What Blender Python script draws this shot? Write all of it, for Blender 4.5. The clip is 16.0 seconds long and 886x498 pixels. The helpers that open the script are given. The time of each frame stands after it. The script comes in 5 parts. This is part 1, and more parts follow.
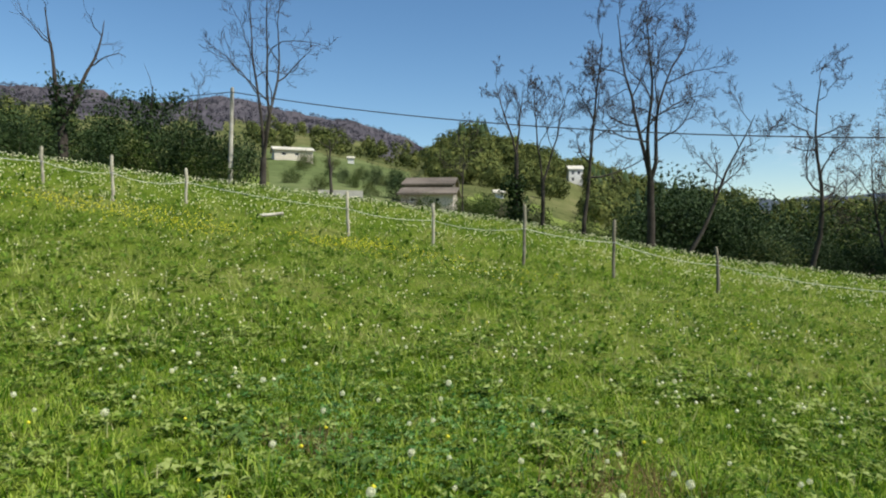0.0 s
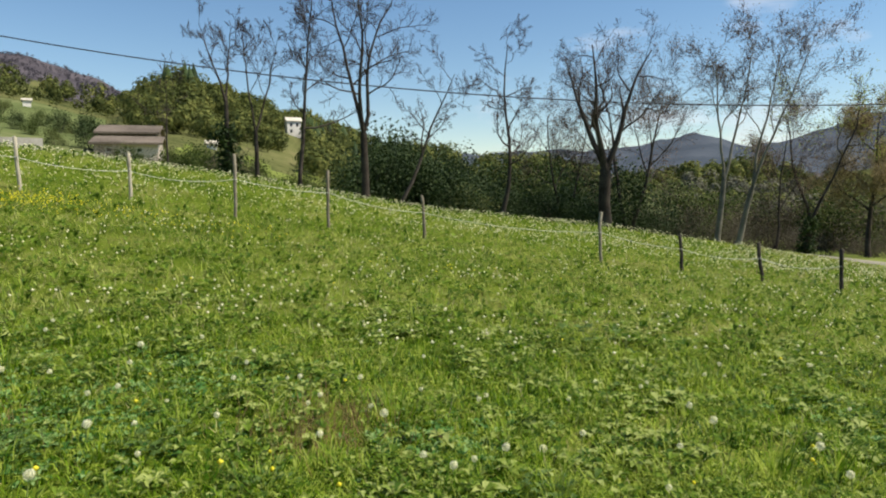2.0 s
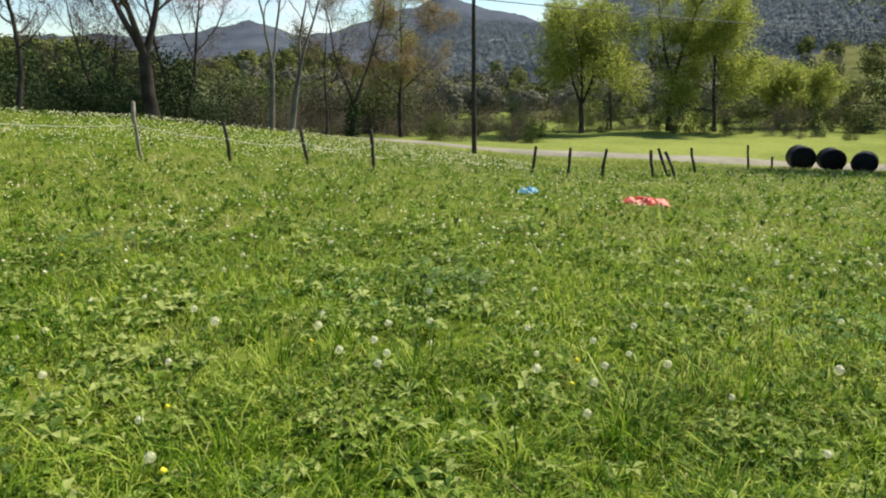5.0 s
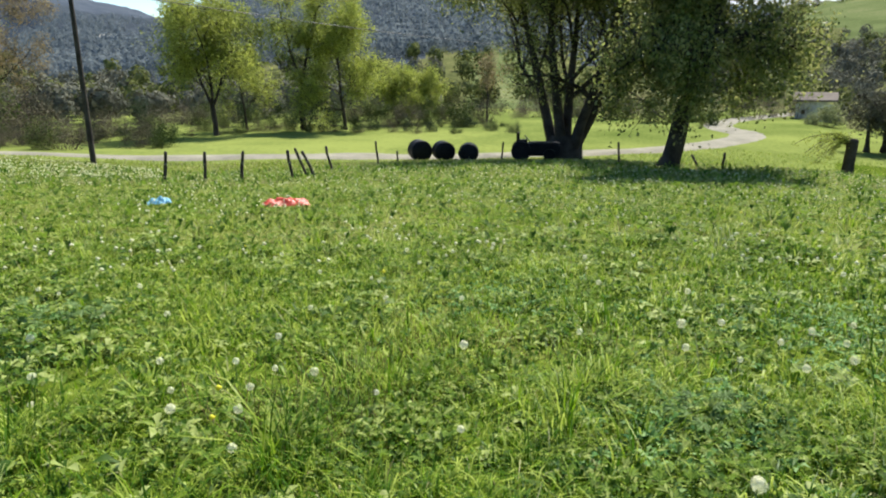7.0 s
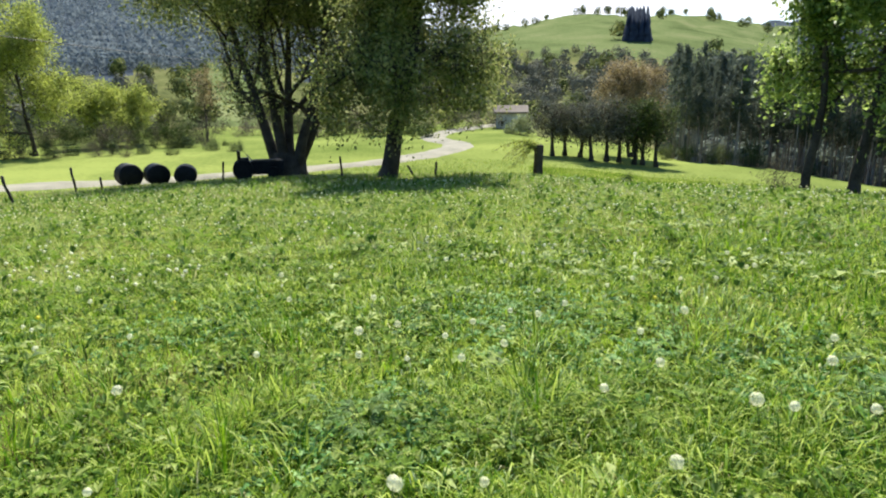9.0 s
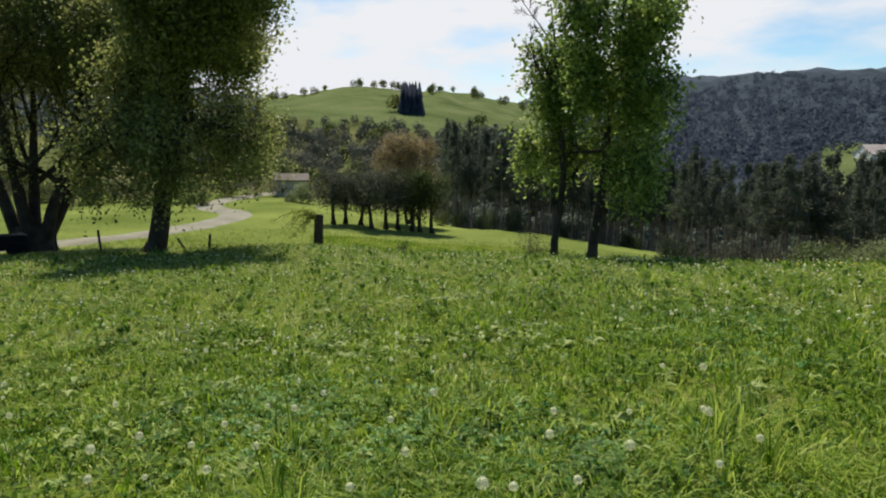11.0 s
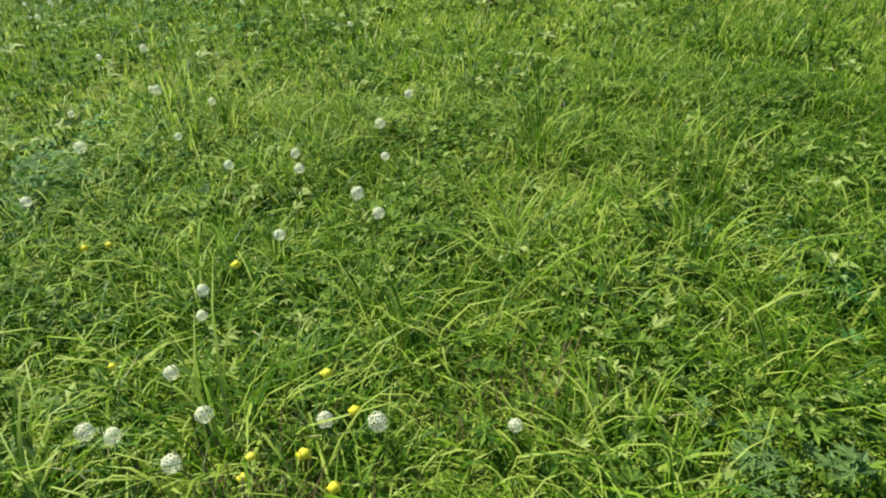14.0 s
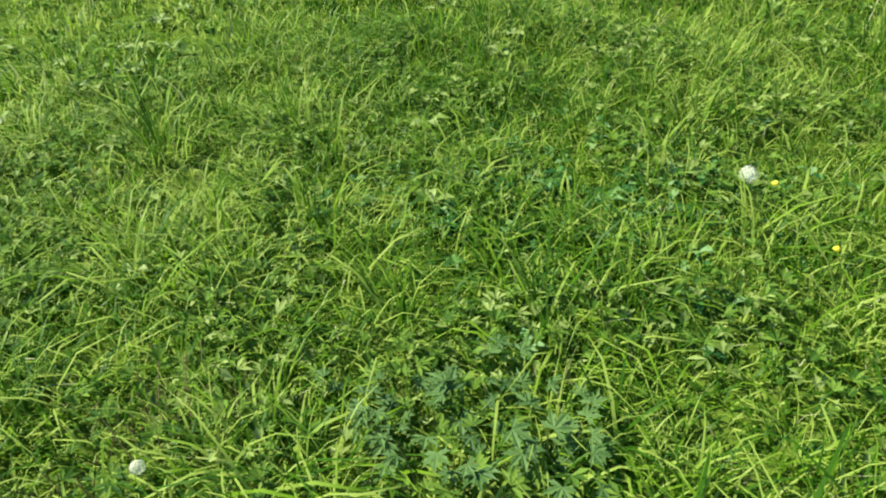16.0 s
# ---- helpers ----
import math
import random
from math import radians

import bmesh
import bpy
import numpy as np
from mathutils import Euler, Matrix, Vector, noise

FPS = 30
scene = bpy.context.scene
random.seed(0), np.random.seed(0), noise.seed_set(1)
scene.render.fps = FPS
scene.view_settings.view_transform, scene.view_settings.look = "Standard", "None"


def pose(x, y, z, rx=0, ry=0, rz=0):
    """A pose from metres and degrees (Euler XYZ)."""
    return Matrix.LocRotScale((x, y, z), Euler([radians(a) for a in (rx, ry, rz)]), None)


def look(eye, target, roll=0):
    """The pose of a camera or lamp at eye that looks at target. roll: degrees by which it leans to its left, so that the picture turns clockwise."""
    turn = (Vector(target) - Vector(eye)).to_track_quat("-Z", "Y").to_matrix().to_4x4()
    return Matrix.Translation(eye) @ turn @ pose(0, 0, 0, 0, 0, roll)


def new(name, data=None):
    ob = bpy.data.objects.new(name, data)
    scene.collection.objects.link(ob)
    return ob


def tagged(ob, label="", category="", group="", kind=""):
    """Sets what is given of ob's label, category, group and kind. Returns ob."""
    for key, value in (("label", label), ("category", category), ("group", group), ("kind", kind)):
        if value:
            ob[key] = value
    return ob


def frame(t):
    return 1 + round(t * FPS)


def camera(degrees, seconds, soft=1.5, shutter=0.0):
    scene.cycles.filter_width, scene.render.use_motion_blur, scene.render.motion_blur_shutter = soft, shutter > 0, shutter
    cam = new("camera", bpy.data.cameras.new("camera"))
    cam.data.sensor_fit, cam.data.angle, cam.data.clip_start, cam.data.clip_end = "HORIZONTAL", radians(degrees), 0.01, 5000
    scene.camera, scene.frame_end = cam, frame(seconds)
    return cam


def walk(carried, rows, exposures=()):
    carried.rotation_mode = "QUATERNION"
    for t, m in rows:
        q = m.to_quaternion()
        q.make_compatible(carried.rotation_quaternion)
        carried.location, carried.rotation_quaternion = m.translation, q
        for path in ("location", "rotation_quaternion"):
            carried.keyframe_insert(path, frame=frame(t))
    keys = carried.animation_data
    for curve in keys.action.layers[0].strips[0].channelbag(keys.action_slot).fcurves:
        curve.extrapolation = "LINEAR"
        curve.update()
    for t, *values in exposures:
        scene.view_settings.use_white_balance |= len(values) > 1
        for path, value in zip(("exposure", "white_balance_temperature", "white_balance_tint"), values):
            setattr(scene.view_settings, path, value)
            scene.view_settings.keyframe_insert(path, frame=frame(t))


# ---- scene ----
# x, y, z of the eye, then heading (clockwise from +y), pitch and roll in degrees
PATH = [
    (0.0, -0.043, -0.124, 1.634, 8.40, -1.10, 0.20),
    (0.5, -0.050, -0.095, 1.624, 13.48, -1.49, 0.75),
    (1.0, -0.038, -0.095, 1.602, 20.16, -1.73, 0.65),
    (1.5, 0.020, -0.121, 1.580, 26.62, -3.72, 0.52),
    (2.0, 0.173, -0.118, 1.558, 32.04, -5.18, -0.51),
    (2.5, 0.326, -0.129, 1.522, 37.45, -7.46, -1.21),
    (3.0, 0.452, -0.148, 1.503, 43.08, -9.80, -0.91),
    (3.5, 0.621, -0.144, 1.467, 48.83, -10.85, 0.90),
    (4.0, 0.772, -0.144, 1.423, 54.43, -12.77, 1.43),
    (4.2, 0.844, -0.131, 1.412, 57.21, -13.46, 0.71),
    (6.3, 1.232, -0.143, 1.447, 85.43, -15.29, -0.80),
    (6.5, 1.255, -0.162, 1.439, 88.68, -15.52, -0.68),
    (7.0, 1.290, -0.226, 1.421, 98.12, -15.08, -0.26),
    (7.5, 1.310, -0.313, 1.409, 104.41, -14.92, -1.08),
    (8.0, 1.302, -0.462, 1.392, 108.89, -16.89, -0.65),
    (8.5, 1.285, -0.612, 1.384, 115.39, -17.65, -0.54),
    (9.0, 1.239, -0.702, 1.393, 120.79, -13.86, -0.52),
    (9.2, 1.237, -0.732, 1.398, 122.84, -13.35, -0.78),
    (11.3, 1.042, -0.878, 1.601, 143.12, -8.74, 0.92),
    (11.5, 1.046, -0.895, 1.588, 146.12, -9.81, 1.05),
    (12.0, 1.054, -0.952, 1.563, 154.85, -11.95, 1.39),
    (12.5, 1.038, -0.995, 1.515, 163.12, -17.93, 1.16),
    (13.0, 1.030, -1.041, 1.441, 169.40, -27.10, 0.28),
    (13.5, 1.000, -1.056, 1.410, 176.12, -30.38, 0.45),
    (14.0, 0.980, -1.047, 1.394, 184.37, -33.22, 0.35),
    (14.5, 0.941, -1.021, 1.403, 189.73, -35.79, -0.34),
    (15.0, 0.805, -1.020, 1.414, 197.28, -37.17, 0.05),
    (15.5, 0.669, -1.002, 1.445, 203.49, -37.59, -1.43),
    (16.0, 0.562, -0.969, 1.472, 209.76, -37.10, -1.78),
]
cam = camera(67.5, 16.0, soft=2.05)
walk(cam,
     [(t, pose(x, y, z, 90 + p, 0, -h) @ pose(0, 0, 0, 0, 0, r)) for t, x, y, z, h, p, r in PATH],
     exposures=[(0.0, 0.28, 6450, 6), (1.5, 0.3, 6700, 9), (2.5, 0.46, 7300, 10), (3.5, 0.48, 7500, 10), (4.2, 0.52, 7300, 10), (6.3, 0.82, 6600, 10), (7.0, 0.88, 6500, 9), (9.2, 1.13, 6450, 8),
                (11.3, 0.2, 6900, 6), (12.0, 0.33, 6750, 8), (12.6, 0.82, 6500, 10), (13.2, 0.85, 6400, 4), (14.5, 0.75, 6350, 4), (15.0, 0.85, 6150, 1), (16.0, 0.95, 6100, 0)])

# ---- sky and sun ----
SUN_AZ, SUN_EL = 128.0, 52.0


def unit(az, el=0.0):
    """The way to a heading (degrees clockwise from +y) and a height over the level."""
    a, e = radians(az), radians(el)
    return Vector((math.sin(a) * math.cos(e), math.cos(a) * math.cos(e), math.sin(e)))


world = bpy.data.worlds.new("sky")
scene.world = world
world.use_nodes = True
wn, wl = world.node_tree.nodes, world.node_tree.links
wn.clear()
sky = wn.new("ShaderNodeTexSky")
sky.sky_type, sky.sun_disc = "NISHITA", False
sky.sun_elevation, sky.sun_rotation = radians(SUN_EL), radians(SUN_AZ)
sky.air_density, sky.dust_density, sky.ozone_density = 1.0, 0.1, 2.4
w_co = wn.new("ShaderNodeTexCoord")
w_map = wn.new("ShaderNodeMapping")
w_map.inputs["Scale"].default_value = (1.0, 1.0, 3.2)
w_map.inputs["Location"].default_value = (0.35, 0.2, 0.1)
w_noise = wn.new("ShaderNodeTexNoise")
w_noise.inputs["Scale"].default_value, w_noise.inputs["Detail"].default_value = 3.4, 7.0
w_noise.inputs["Roughness"].default_value = 0.52
w_ramp = wn.new("ShaderNodeValToRGB")
w_ramp.color_ramp.elements[0].position, w_ramp.color_ramp.elements[1].position = 0.57, 0.74
w_mix = wn.new("ShaderNodeMixRGB")
w_mix.inputs["Color2"].default_value = (6.6, 6.8, 7.6, 1)
w_bg = wn.new("ShaderNodeBackground")
w_bg.inputs["Strength"].default_value = 0.106
w_out = wn.new("ShaderNodeOutputWorld")
wl.new(w_co.outputs["Generated"], w_map.inputs["Vector"])
wl.new(w_map.outputs["Vector"], w_noise.inputs["Vector"])
w_turn = wn.new("ShaderNodeVectorMath")
w_turn.operation = "DOT_PRODUCT"
w_turn.inputs[1].default_value = (0.17, -0.18, -0.16)
w_add = wn.new("ShaderNodeMath")
w_sat = wn.new("ShaderNodeHueSaturation")
w_sat.inputs["Saturation"].default_value = 1.16
wl.new(w_co.outputs["Generated"], w_turn.inputs[0])
wl.new(w_turn.outputs["Value"], w_add.inputs[0])
wl.new(w_noise.outputs["Fac"], w_add.inputs[1])
wl.new(w_add.outputs[0], w_ramp.inputs["Fac"])
wl.new(sky.outputs["Color"], w_sat.inputs["Color"])
wl.new(w_ramp.outputs["Color"], w_mix.inputs["Fac"])
wl.new(w_sat.outputs["Color"], w_mix.inputs["Color1"])
wl.new(w_mix.outputs["Color"], w_bg.inputs["Color"])
wl.new(w_bg.outputs["Background"], w_out.inputs["Surface"])

sun = new("sun", bpy.data.lights.new("sun", "SUN"))
sun.data.energy, sun.data.angle, sun.data.color = 5.0, radians(0.53), (1.0, 0.95, 0.86)
sun.matrix_world = look(unit(SUN_AZ, SUN_EL) * 100, (0, 0, 0))

# ---- materials ----


def material(name, low, high, rough=0.9, scale=4.0, fine=60.0, bump=0.3, through_light=0.0, island=0.0, third=None, spec=0.3, metal=0.0, thing_random=0.0):
    """A surface of two mixed colours at two scales; island: how much loose pieces differ; through_light: share of light that passes a leaf."""
    m = bpy.data.materials.new(name)
    m.use_nodes = True
    n, l = m.node_tree.nodes, m.node_tree.links
    b = n["Principled BSDF"]
    b.inputs["Roughness"].default_value, b.inputs["Metallic"].default_value = rough, metal
    b.inputs["Specular IOR Level"].default_value = spec
    co = n.new("ShaderNodeNewGeometry")
    big, small = n.new("ShaderNodeTexNoise"), n.new("ShaderNodeTexNoise")
    big.inputs["Scale"].default_value, small.inputs["Scale"].default_value = scale, fine
    big.inputs["Detail"].default_value = small.inputs["Detail"].default_value = 4.0
    for q in (big, small):
        l.new(co.outputs["Position"], q.inputs["Vector"])
    add = n.new("ShaderNodeMath")
    add.operation = "MULTIPLY_ADD"
    l.new(small.outputs["Fac"], add.inputs[0])
    add.inputs[1].default_value = 0.6
    l.new(big.outputs["Fac"], add.inputs[2])
    last = add.outputs[0]
    for socket, share in ((co.outputs["Random Per Island"], island), (n.new("ShaderNodeObjectInfo").outputs["Random"], thing_random)):
        if share:
            more = n.new("ShaderNodeMath")
            more.operation = "MULTIPLY_ADD"
            l.new(socket, more.inputs[0])
            more.inputs[1].default_value = share
            l.new(last, more.inputs[2])
            less = n.new("ShaderNodeMath")
            less.operation = "SUBTRACT"
            l.new(more.outputs[0], less.inputs[0])
            less.inputs[1].default_value = share / 2
            last = less.outputs[0]
    ramp = n.new("ShaderNodeValToRGB")
    e = ramp.color_ramp.elements
    e[0].position, e[1].position = 0.55, 1.05 if third is None else 0.82
    e[0].color, e[1].color = (*low, 1), (*high, 1)
    if third:
        e.new(1.0).color = (*third, 1)
    l.new(last, ramp.inputs["Fac"])
    l.new(ramp.outputs["Color"], b.inputs["Base Color"])
    if bump:
        bp = n.new("ShaderNodeBump")
        bp.inputs["Strength"].default_value, bp.inputs["Distance"].default_value = bump, 0.02
        l.new(small.outputs["Fac"], bp.inputs["Height"])
        l.new(bp.outputs["Normal"], b.inputs["Normal"])
    if through_light:
        tr, mix = n.new("ShaderNodeBsdfTranslucent"), n.new("ShaderNodeMixShader")
        l.new(ramp.outputs["Color"], tr.inputs["Color"])
        mix.inputs["Fac"].default_value = through_light
        l.new(b.outputs["BSDF"], mix.inputs[1])
        l.new(tr.outputs["BSDF"], mix.inputs[2])
        l.new(mix.outputs["Shader"], n["Material Output"].inputs["Surface"])
    return m


M_GRASS = material("grass blades", (0.055, 0.135, 0.006), (0.20, 0.325, 0.014), 0.46, 0.6, 7.0, 0, 0.46, 0.95, (0.37, 0.45, 0.075), spec=0.16)
# Lightened copy of the grass colour, to brighten the field past 8 m
M_PALEGRASS = material("lightened grass blades", (0.15, 0.22, 0.026), (0.33, 0.425, 0.06), 0.5, 0.3, 5.0, 0, 0.46, 0.95, (0.44, 0.48, 0.14), spec=0.14)
M_WEED = material("weed leaves", (0.045, 0.105, 0.010), (0.19, 0.29, 0.035), 0.6, 2.0, 20.0, 0, 0.42, 0.7, spec=0.12)
M_PALEWEED = material("pale grey-green weed leaves", (0.15, 0.21, 0.035), (0.38, 0.45, 0.12), 0.6, 2.0, 20.0, 0, 0.42, 0.7, spec=0.12)
M_CLOCK = material("dandelion seed heads", (0.72, 0.71, 0.46), (0.88, 0.86, 0.62), 0.9, 8, 90, 0, 0.35, 0.3, spec=0.1)
M_DARKWEED = material("dark weed leaves", (0.03, 0.08, 0.015), (0.13, 0.215, 0.05), 0.6, 3.0, 25.0, 0, 0.35, 0.6, spec=0.25, thing_random=0.5)
M_DRY = material("dry reddish weed stalks", (0.14, 0.085, 0.04), (0.33, 0.22, 0.11), 0.8, 2, 20, 0, 0.25, 0.6)
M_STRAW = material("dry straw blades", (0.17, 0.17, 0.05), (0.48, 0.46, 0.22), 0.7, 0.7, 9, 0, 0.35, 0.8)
M_BROAD = material("broad weed leaves", (0.05, 0.105, 0.012), (0.20, 0.28, 0.04), 0.55, 1.5, 30.0, 0.1, 0.36, 0.8, (0.36, 0.42, 0.13), spec=0.14)
M_BLUEGREEN = material("blue-green weed leaves", (0.035, 0.115, 0.025), (0.12, 0.26, 0.06), 0.6, 2.0, 25.0, 0, 0.36, 0.7, (0.26, 0.39, 0.14), spec=0.1)
M_STEM = material("flower stems", (0.10, 0.18, 0.04), (0.22, 0.28, 0.09), 0.6, 8, 60, 0, 0.2)
M_YELLOW = material("yellow petals", (0.78, 0.68, 0.02), (0.90, 0.82, 0.08), 0.6, 8, 60, 0, 0.3, 0.3)
M_BARK = material("grey bark", (0.024, 0.020, 0.017), (0.085, 0.073, 0.062), 0.95, 1.5, 18, 0.8, spec=0.05)
M_PALEBARK = material("pale lichen bark", (0.09, 0.085, 0.07), (0.26, 0.24, 0.20), 0.95, 1.2, 14, 0.8)
M_TWIG = material("twigs", (0.032, 0.025, 0.023), (0.08, 0.064, 0.057), 0.9, 1.5, 10, 0, spec=0.05)
M_BUD = material("reddish buds", (0.13, 0.09, 0.06), (0.26, 0.19, 0.12), 0.8, 1.0, 6, 0, 0.3, 0.5)
M_LEAF = material("green leaves", (0.11, 0.14, 0.035), (0.27, 0.31, 0.09), 0.5, 0.6, 5, 0, 0.52, 0.7, (0.36, 0.36, 0.13), spec=0.15)
M_FRESH = material("fresh yellow-green leaves", (0.20, 0.25, 0.04), (0.42, 0.46, 0.10), 0.5, 0.5, 5, 0, 0.55, 0.6, spec=0.2)
M_MIDLEAF = material("bright green leaves", (0.09, 0.15, 0.03), (0.27, 0.36, 0.085), 0.5, 0.6, 5, 0, 0.52, 0.7, (0.37, 0.45, 0.12), spec=0.2)
M_RUST = material("rusty young leaves", (0.20, 0.15, 0.07), (0.37, 0.29, 0.14), 0.6, 0.5, 5, 0, 0.4, 0.5)
M_IVY = material("dark ivy", (0.016, 0.032, 0.010), (0.05, 0.08, 0.026), 0.65, 1.0, 8, 0, 0.15, 0.6, spec=0.15)
M_SHRUB = material("shrub leaves", (0.026, 0.05, 0.011), (0.095, 0.13, 0.032), 0.6, 0.15, 3, 0, 0.25, 0.7, (0.14, 0.155, 0.06), thing_random=0.4, spec=0.05)
M_SCRUB = material("leafless scrub", (0.05, 0.044, 0.03), (0.16, 0.14, 0.10), 0.9, 0.2, 3, 0, 0.2, 0.7, thing_random=0.3, spec=0.05)
M_PINE = material("pine needles", (0.066, 0.084, 0.06), (0.125, 0.142, 0.098), 0.8, 0.2, 3, 0, 0.3, 0.2, thing_random=0.4, spec=0.1)
M_PINEBARK = material("brown pine bark", (0.15, 0.125, 0.10), (0.36, 0.31, 0.26), 0.95, 1.0, 10, 0.4, thing_random=0.4, spec=0.05)
M_SAGE = material("pale sage-green leaves", (0.10, 0.125, 0.05), (0.27, 0.30, 0.14), 0.6, 0.3, 3, 0, 0.4, 0.7, thing_random=0.3, spec=0.1)
M_BRUSH = material("leafless brush", (0.078, 0.08, 0.058), (0.18, 0.178, 0.13), 0.9, 0.1, 0.6, 0, 0.15, 0.5, spec=0.05)
# Purple-brown of bare woods, shifted to blue to stand in for haze
M_BAREWOOD = material("far bare woods blued for haze", (0.058, 0.055, 0.068), (0.10, 0.094, 0.108), 0.9, 0.01, 0.1, 0, 0.2, 0.3, spec=0.05)
M_WOODS = material("far woods", (0.042, 0.055, 0.018), (0.10, 0.122, 0.036), 0.8, 0.09, 0.5, 0, 0.3, 0.4, (0.19, 0.20, 0.06), spec=0.05)
# Far and ridge conifers: haze is put into pale blue colours and soft contrast
M_HAZEPINE = material("haze-blue distant conifers", (0.13, 0.16, 0.172), (0.19, 0.22, 0.23), 0.9, 0.02, 0.4, 0, 0.45, 0.5, spec=0.02)
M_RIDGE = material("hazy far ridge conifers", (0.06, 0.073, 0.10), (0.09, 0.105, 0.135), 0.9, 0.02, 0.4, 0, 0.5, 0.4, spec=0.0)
M_POST = material("weathered fence wood", (0.19, 0.165, 0.12), (0.44, 0.40, 0.31), 0.9, 3, 40, 0.6, thing_random=0.6)
M_DARKPOST = material("dark post wood", (0.02, 0.016, 0.013), (0.075, 0.06, 0.05), 0.85, 2, 30, 0.6)
M_PALEPOLE = material("silvered pole wood", (0.30, 0.27, 0.22), (0.52, 0.48, 0.41), 0.9, 2, 30, 0.5)
M_TAPE = material("white fence tape", (0.55, 0.54, 0.48), (0.75, 0.74, 0.68), 0.7, 3, 40, 0)
M_WIRE = material("black cable", (0.015, 0.015, 0.016), (0.04, 0.04, 0.042), 0.5, 3, 40, 0)
M_FILM = material("black bale wrap", (0.004, 0.004, 0.005), (0.013, 0.013, 0.015), 0.6, 2, 9, 0.5, spec=0.15)
M_GRAVEL = material("pale gravel", (0.18, 0.17, 0.13), (0.30, 0.28, 0.22), 0.95, 0.6, 22, 0.6, spec=0.05)
M_RED = material("orange-red plastic sheet", (0.36, 0.022, 0.012), (0.50, 0.07, 0.035), 0.45, 3, 25, 0.4, 0, 0, (0.62, 0.34, 0.26))
M_BLUE = material("blue plastic sack", (0.06, 0.22, 0.36), (0.16, 0.38, 0.46), 0.5, 3, 25, 0.3, 0, 0, (0.4, 0.5, 0.5))
M_WALL = material("white render", (0.62, 0.60, 0.55), (0.80, 0.78, 0.73), 0.9, 0.4, 6, 0.2)
M_PINKWALL = material("pinkish old render", (0.42, 0.34, 0.29), (0.60, 0.52, 0.46), 0.9, 0.3, 5, 0.2)
M_CREAM = material("cream render", (0.50, 0.44, 0.35), (0.66, 0.60, 0.49), 0.9, 0.4, 6, 0.2)
M_TILE = material("brown roof tiles", (0.09, 0.072, 0.056), (0.19, 0.155, 0.122), 0.9, 0.3, 4, 0.5)
M_PALEROOF = material("pale sheet roofing", (0.45, 0.41, 0.33), (0.62, 0.58, 0.49), 0.8, 0.3, 3, 0.2)
M_FADEDROOF = material("faded pinkish roof tiles", (0.30, 0.25, 0.23), (0.46, 0.39, 0.36), 0.9, 0.3, 3, 0.3)
M_GLASS = material("dark window glass", (0.02, 0.023, 0.027), (0.05, 0.055, 0.06), 0.1, 1, 5, 0, spec=0.6)
M_CONCRETE = material("grey concrete", (0.34, 0.32, 0.28), (0.50, 0.48, 0.43), 0.95, 0.6, 9, 0.4)
M_METAL = material("dull grey metal", (0.16, 0.16, 0.17), (0.32, 0.32, 0.33), 0.5, 2, 30, 0.1, metal=0.7)

# ---- land ----
# Heading, near fall or rise per metre, bend per metre squared, and where the near slope ends (metres)
C0 = Vector((0.6, -0.45, 0.0))
NEAR = [
    (-60, -0.01, 0.0050, 28), (-25, -0.015, 0.0068, 26), (-10, -0.031, 0.0063, 26), (0, -0.041, 0.0060, 26), (9, -0.048, 0.0054, 26),
    (18.5, -0.055, 0.0046, 26), (27.5, -0.060, 0.0035, 27), (36, -0.0635, 0.0027, 28), (43, -0.065, 0.0021, 30), (52, -0.066, 0.0013, 32),
    (62, -0.0645, 0.0003, 34), (70, -0.062, -0.0004, 34), (79, -0.072, -0.0008, 30), (88, -0.075, -0.0005, 34), (97, -0.075, -0.0004, 40), (117, -0.070, -0.0005, 38), (128, -0.060, -0.0008, 40),
    (150, 0.0097, -0.0042, 32), (166, 0.027, -0.0047, 30), (181, 0.042, -0.0043, 30), (195, 0.053, -0.0038, 30), (240, 0.06, -0.002, 30),
]
# Heading, then how high the land stands over the level of the eye at 60, 130, 300, 900 and 2500 m (degrees)
FAR = [
    (-40, 4.4, 6.5, 8.5, 10.5, 9), (-20, 3.6, 6.0, 7.6, 10.8, 9), (-15, 3.2, 6.1, 7.4, 10.3, 9), (-10, 2.8, 6.2, 7.3, 11.2, 9), (-4, 2.4, 6.3, 7.2, 10.2, 9), (0.7, 2.1, 5.6, 6.6, 9.6, 8), (6, 1.9, 4.4, 5.5, 8.0, 6),
    (11, 1.2, 4.8, 8.2, 5, 3), (18, -1.0, 3.0, 5.6, 3, 3), (27, -3, 0.0, 2.8, 2, 3), (40, -4.6, -1.8, 1.3, 1.6, 3), (53, -5.0, -2.3, 0.9, 1.2, 4.4), (57, -5.0, -2.6, 0.6, 1.2, 3.0),
    (61.4, -5.0, -2.6, -0.2, 1.4, 4.1), (63.2, -5.0, -2.6, -0.5, 1.5, 4.6), (65.8, -5.0, -2.6, -0.5, 1.8, 5.2), (79, -4.9, -2.6, 0.6, 4.6, 3.5), (82, -4.8, -2.6, 1.0, 5.6, 3.5), (90, -4.8, -2.6, 1.6, 6.4, 3.5), (102, -4.8, -2.5, 2.6, 6.9, 5), (110, -4.8, -2.5, 2.2, 6.6, 5),
    (118, -4.75, -2.45, 1.4, 4.6, 4), (126, -4.7, -2.4, 0.8, 4.4, 4), (132, -5.0, -4, 0.4, 5.55, 4), (138.5, -5.9, -4.8, -0.6, 5.2, 4), (141, -5.9, -8.0, -1.0, 4.8, 4), (147, -6.3, -8.6, -1.5, 3.5, 4),
]
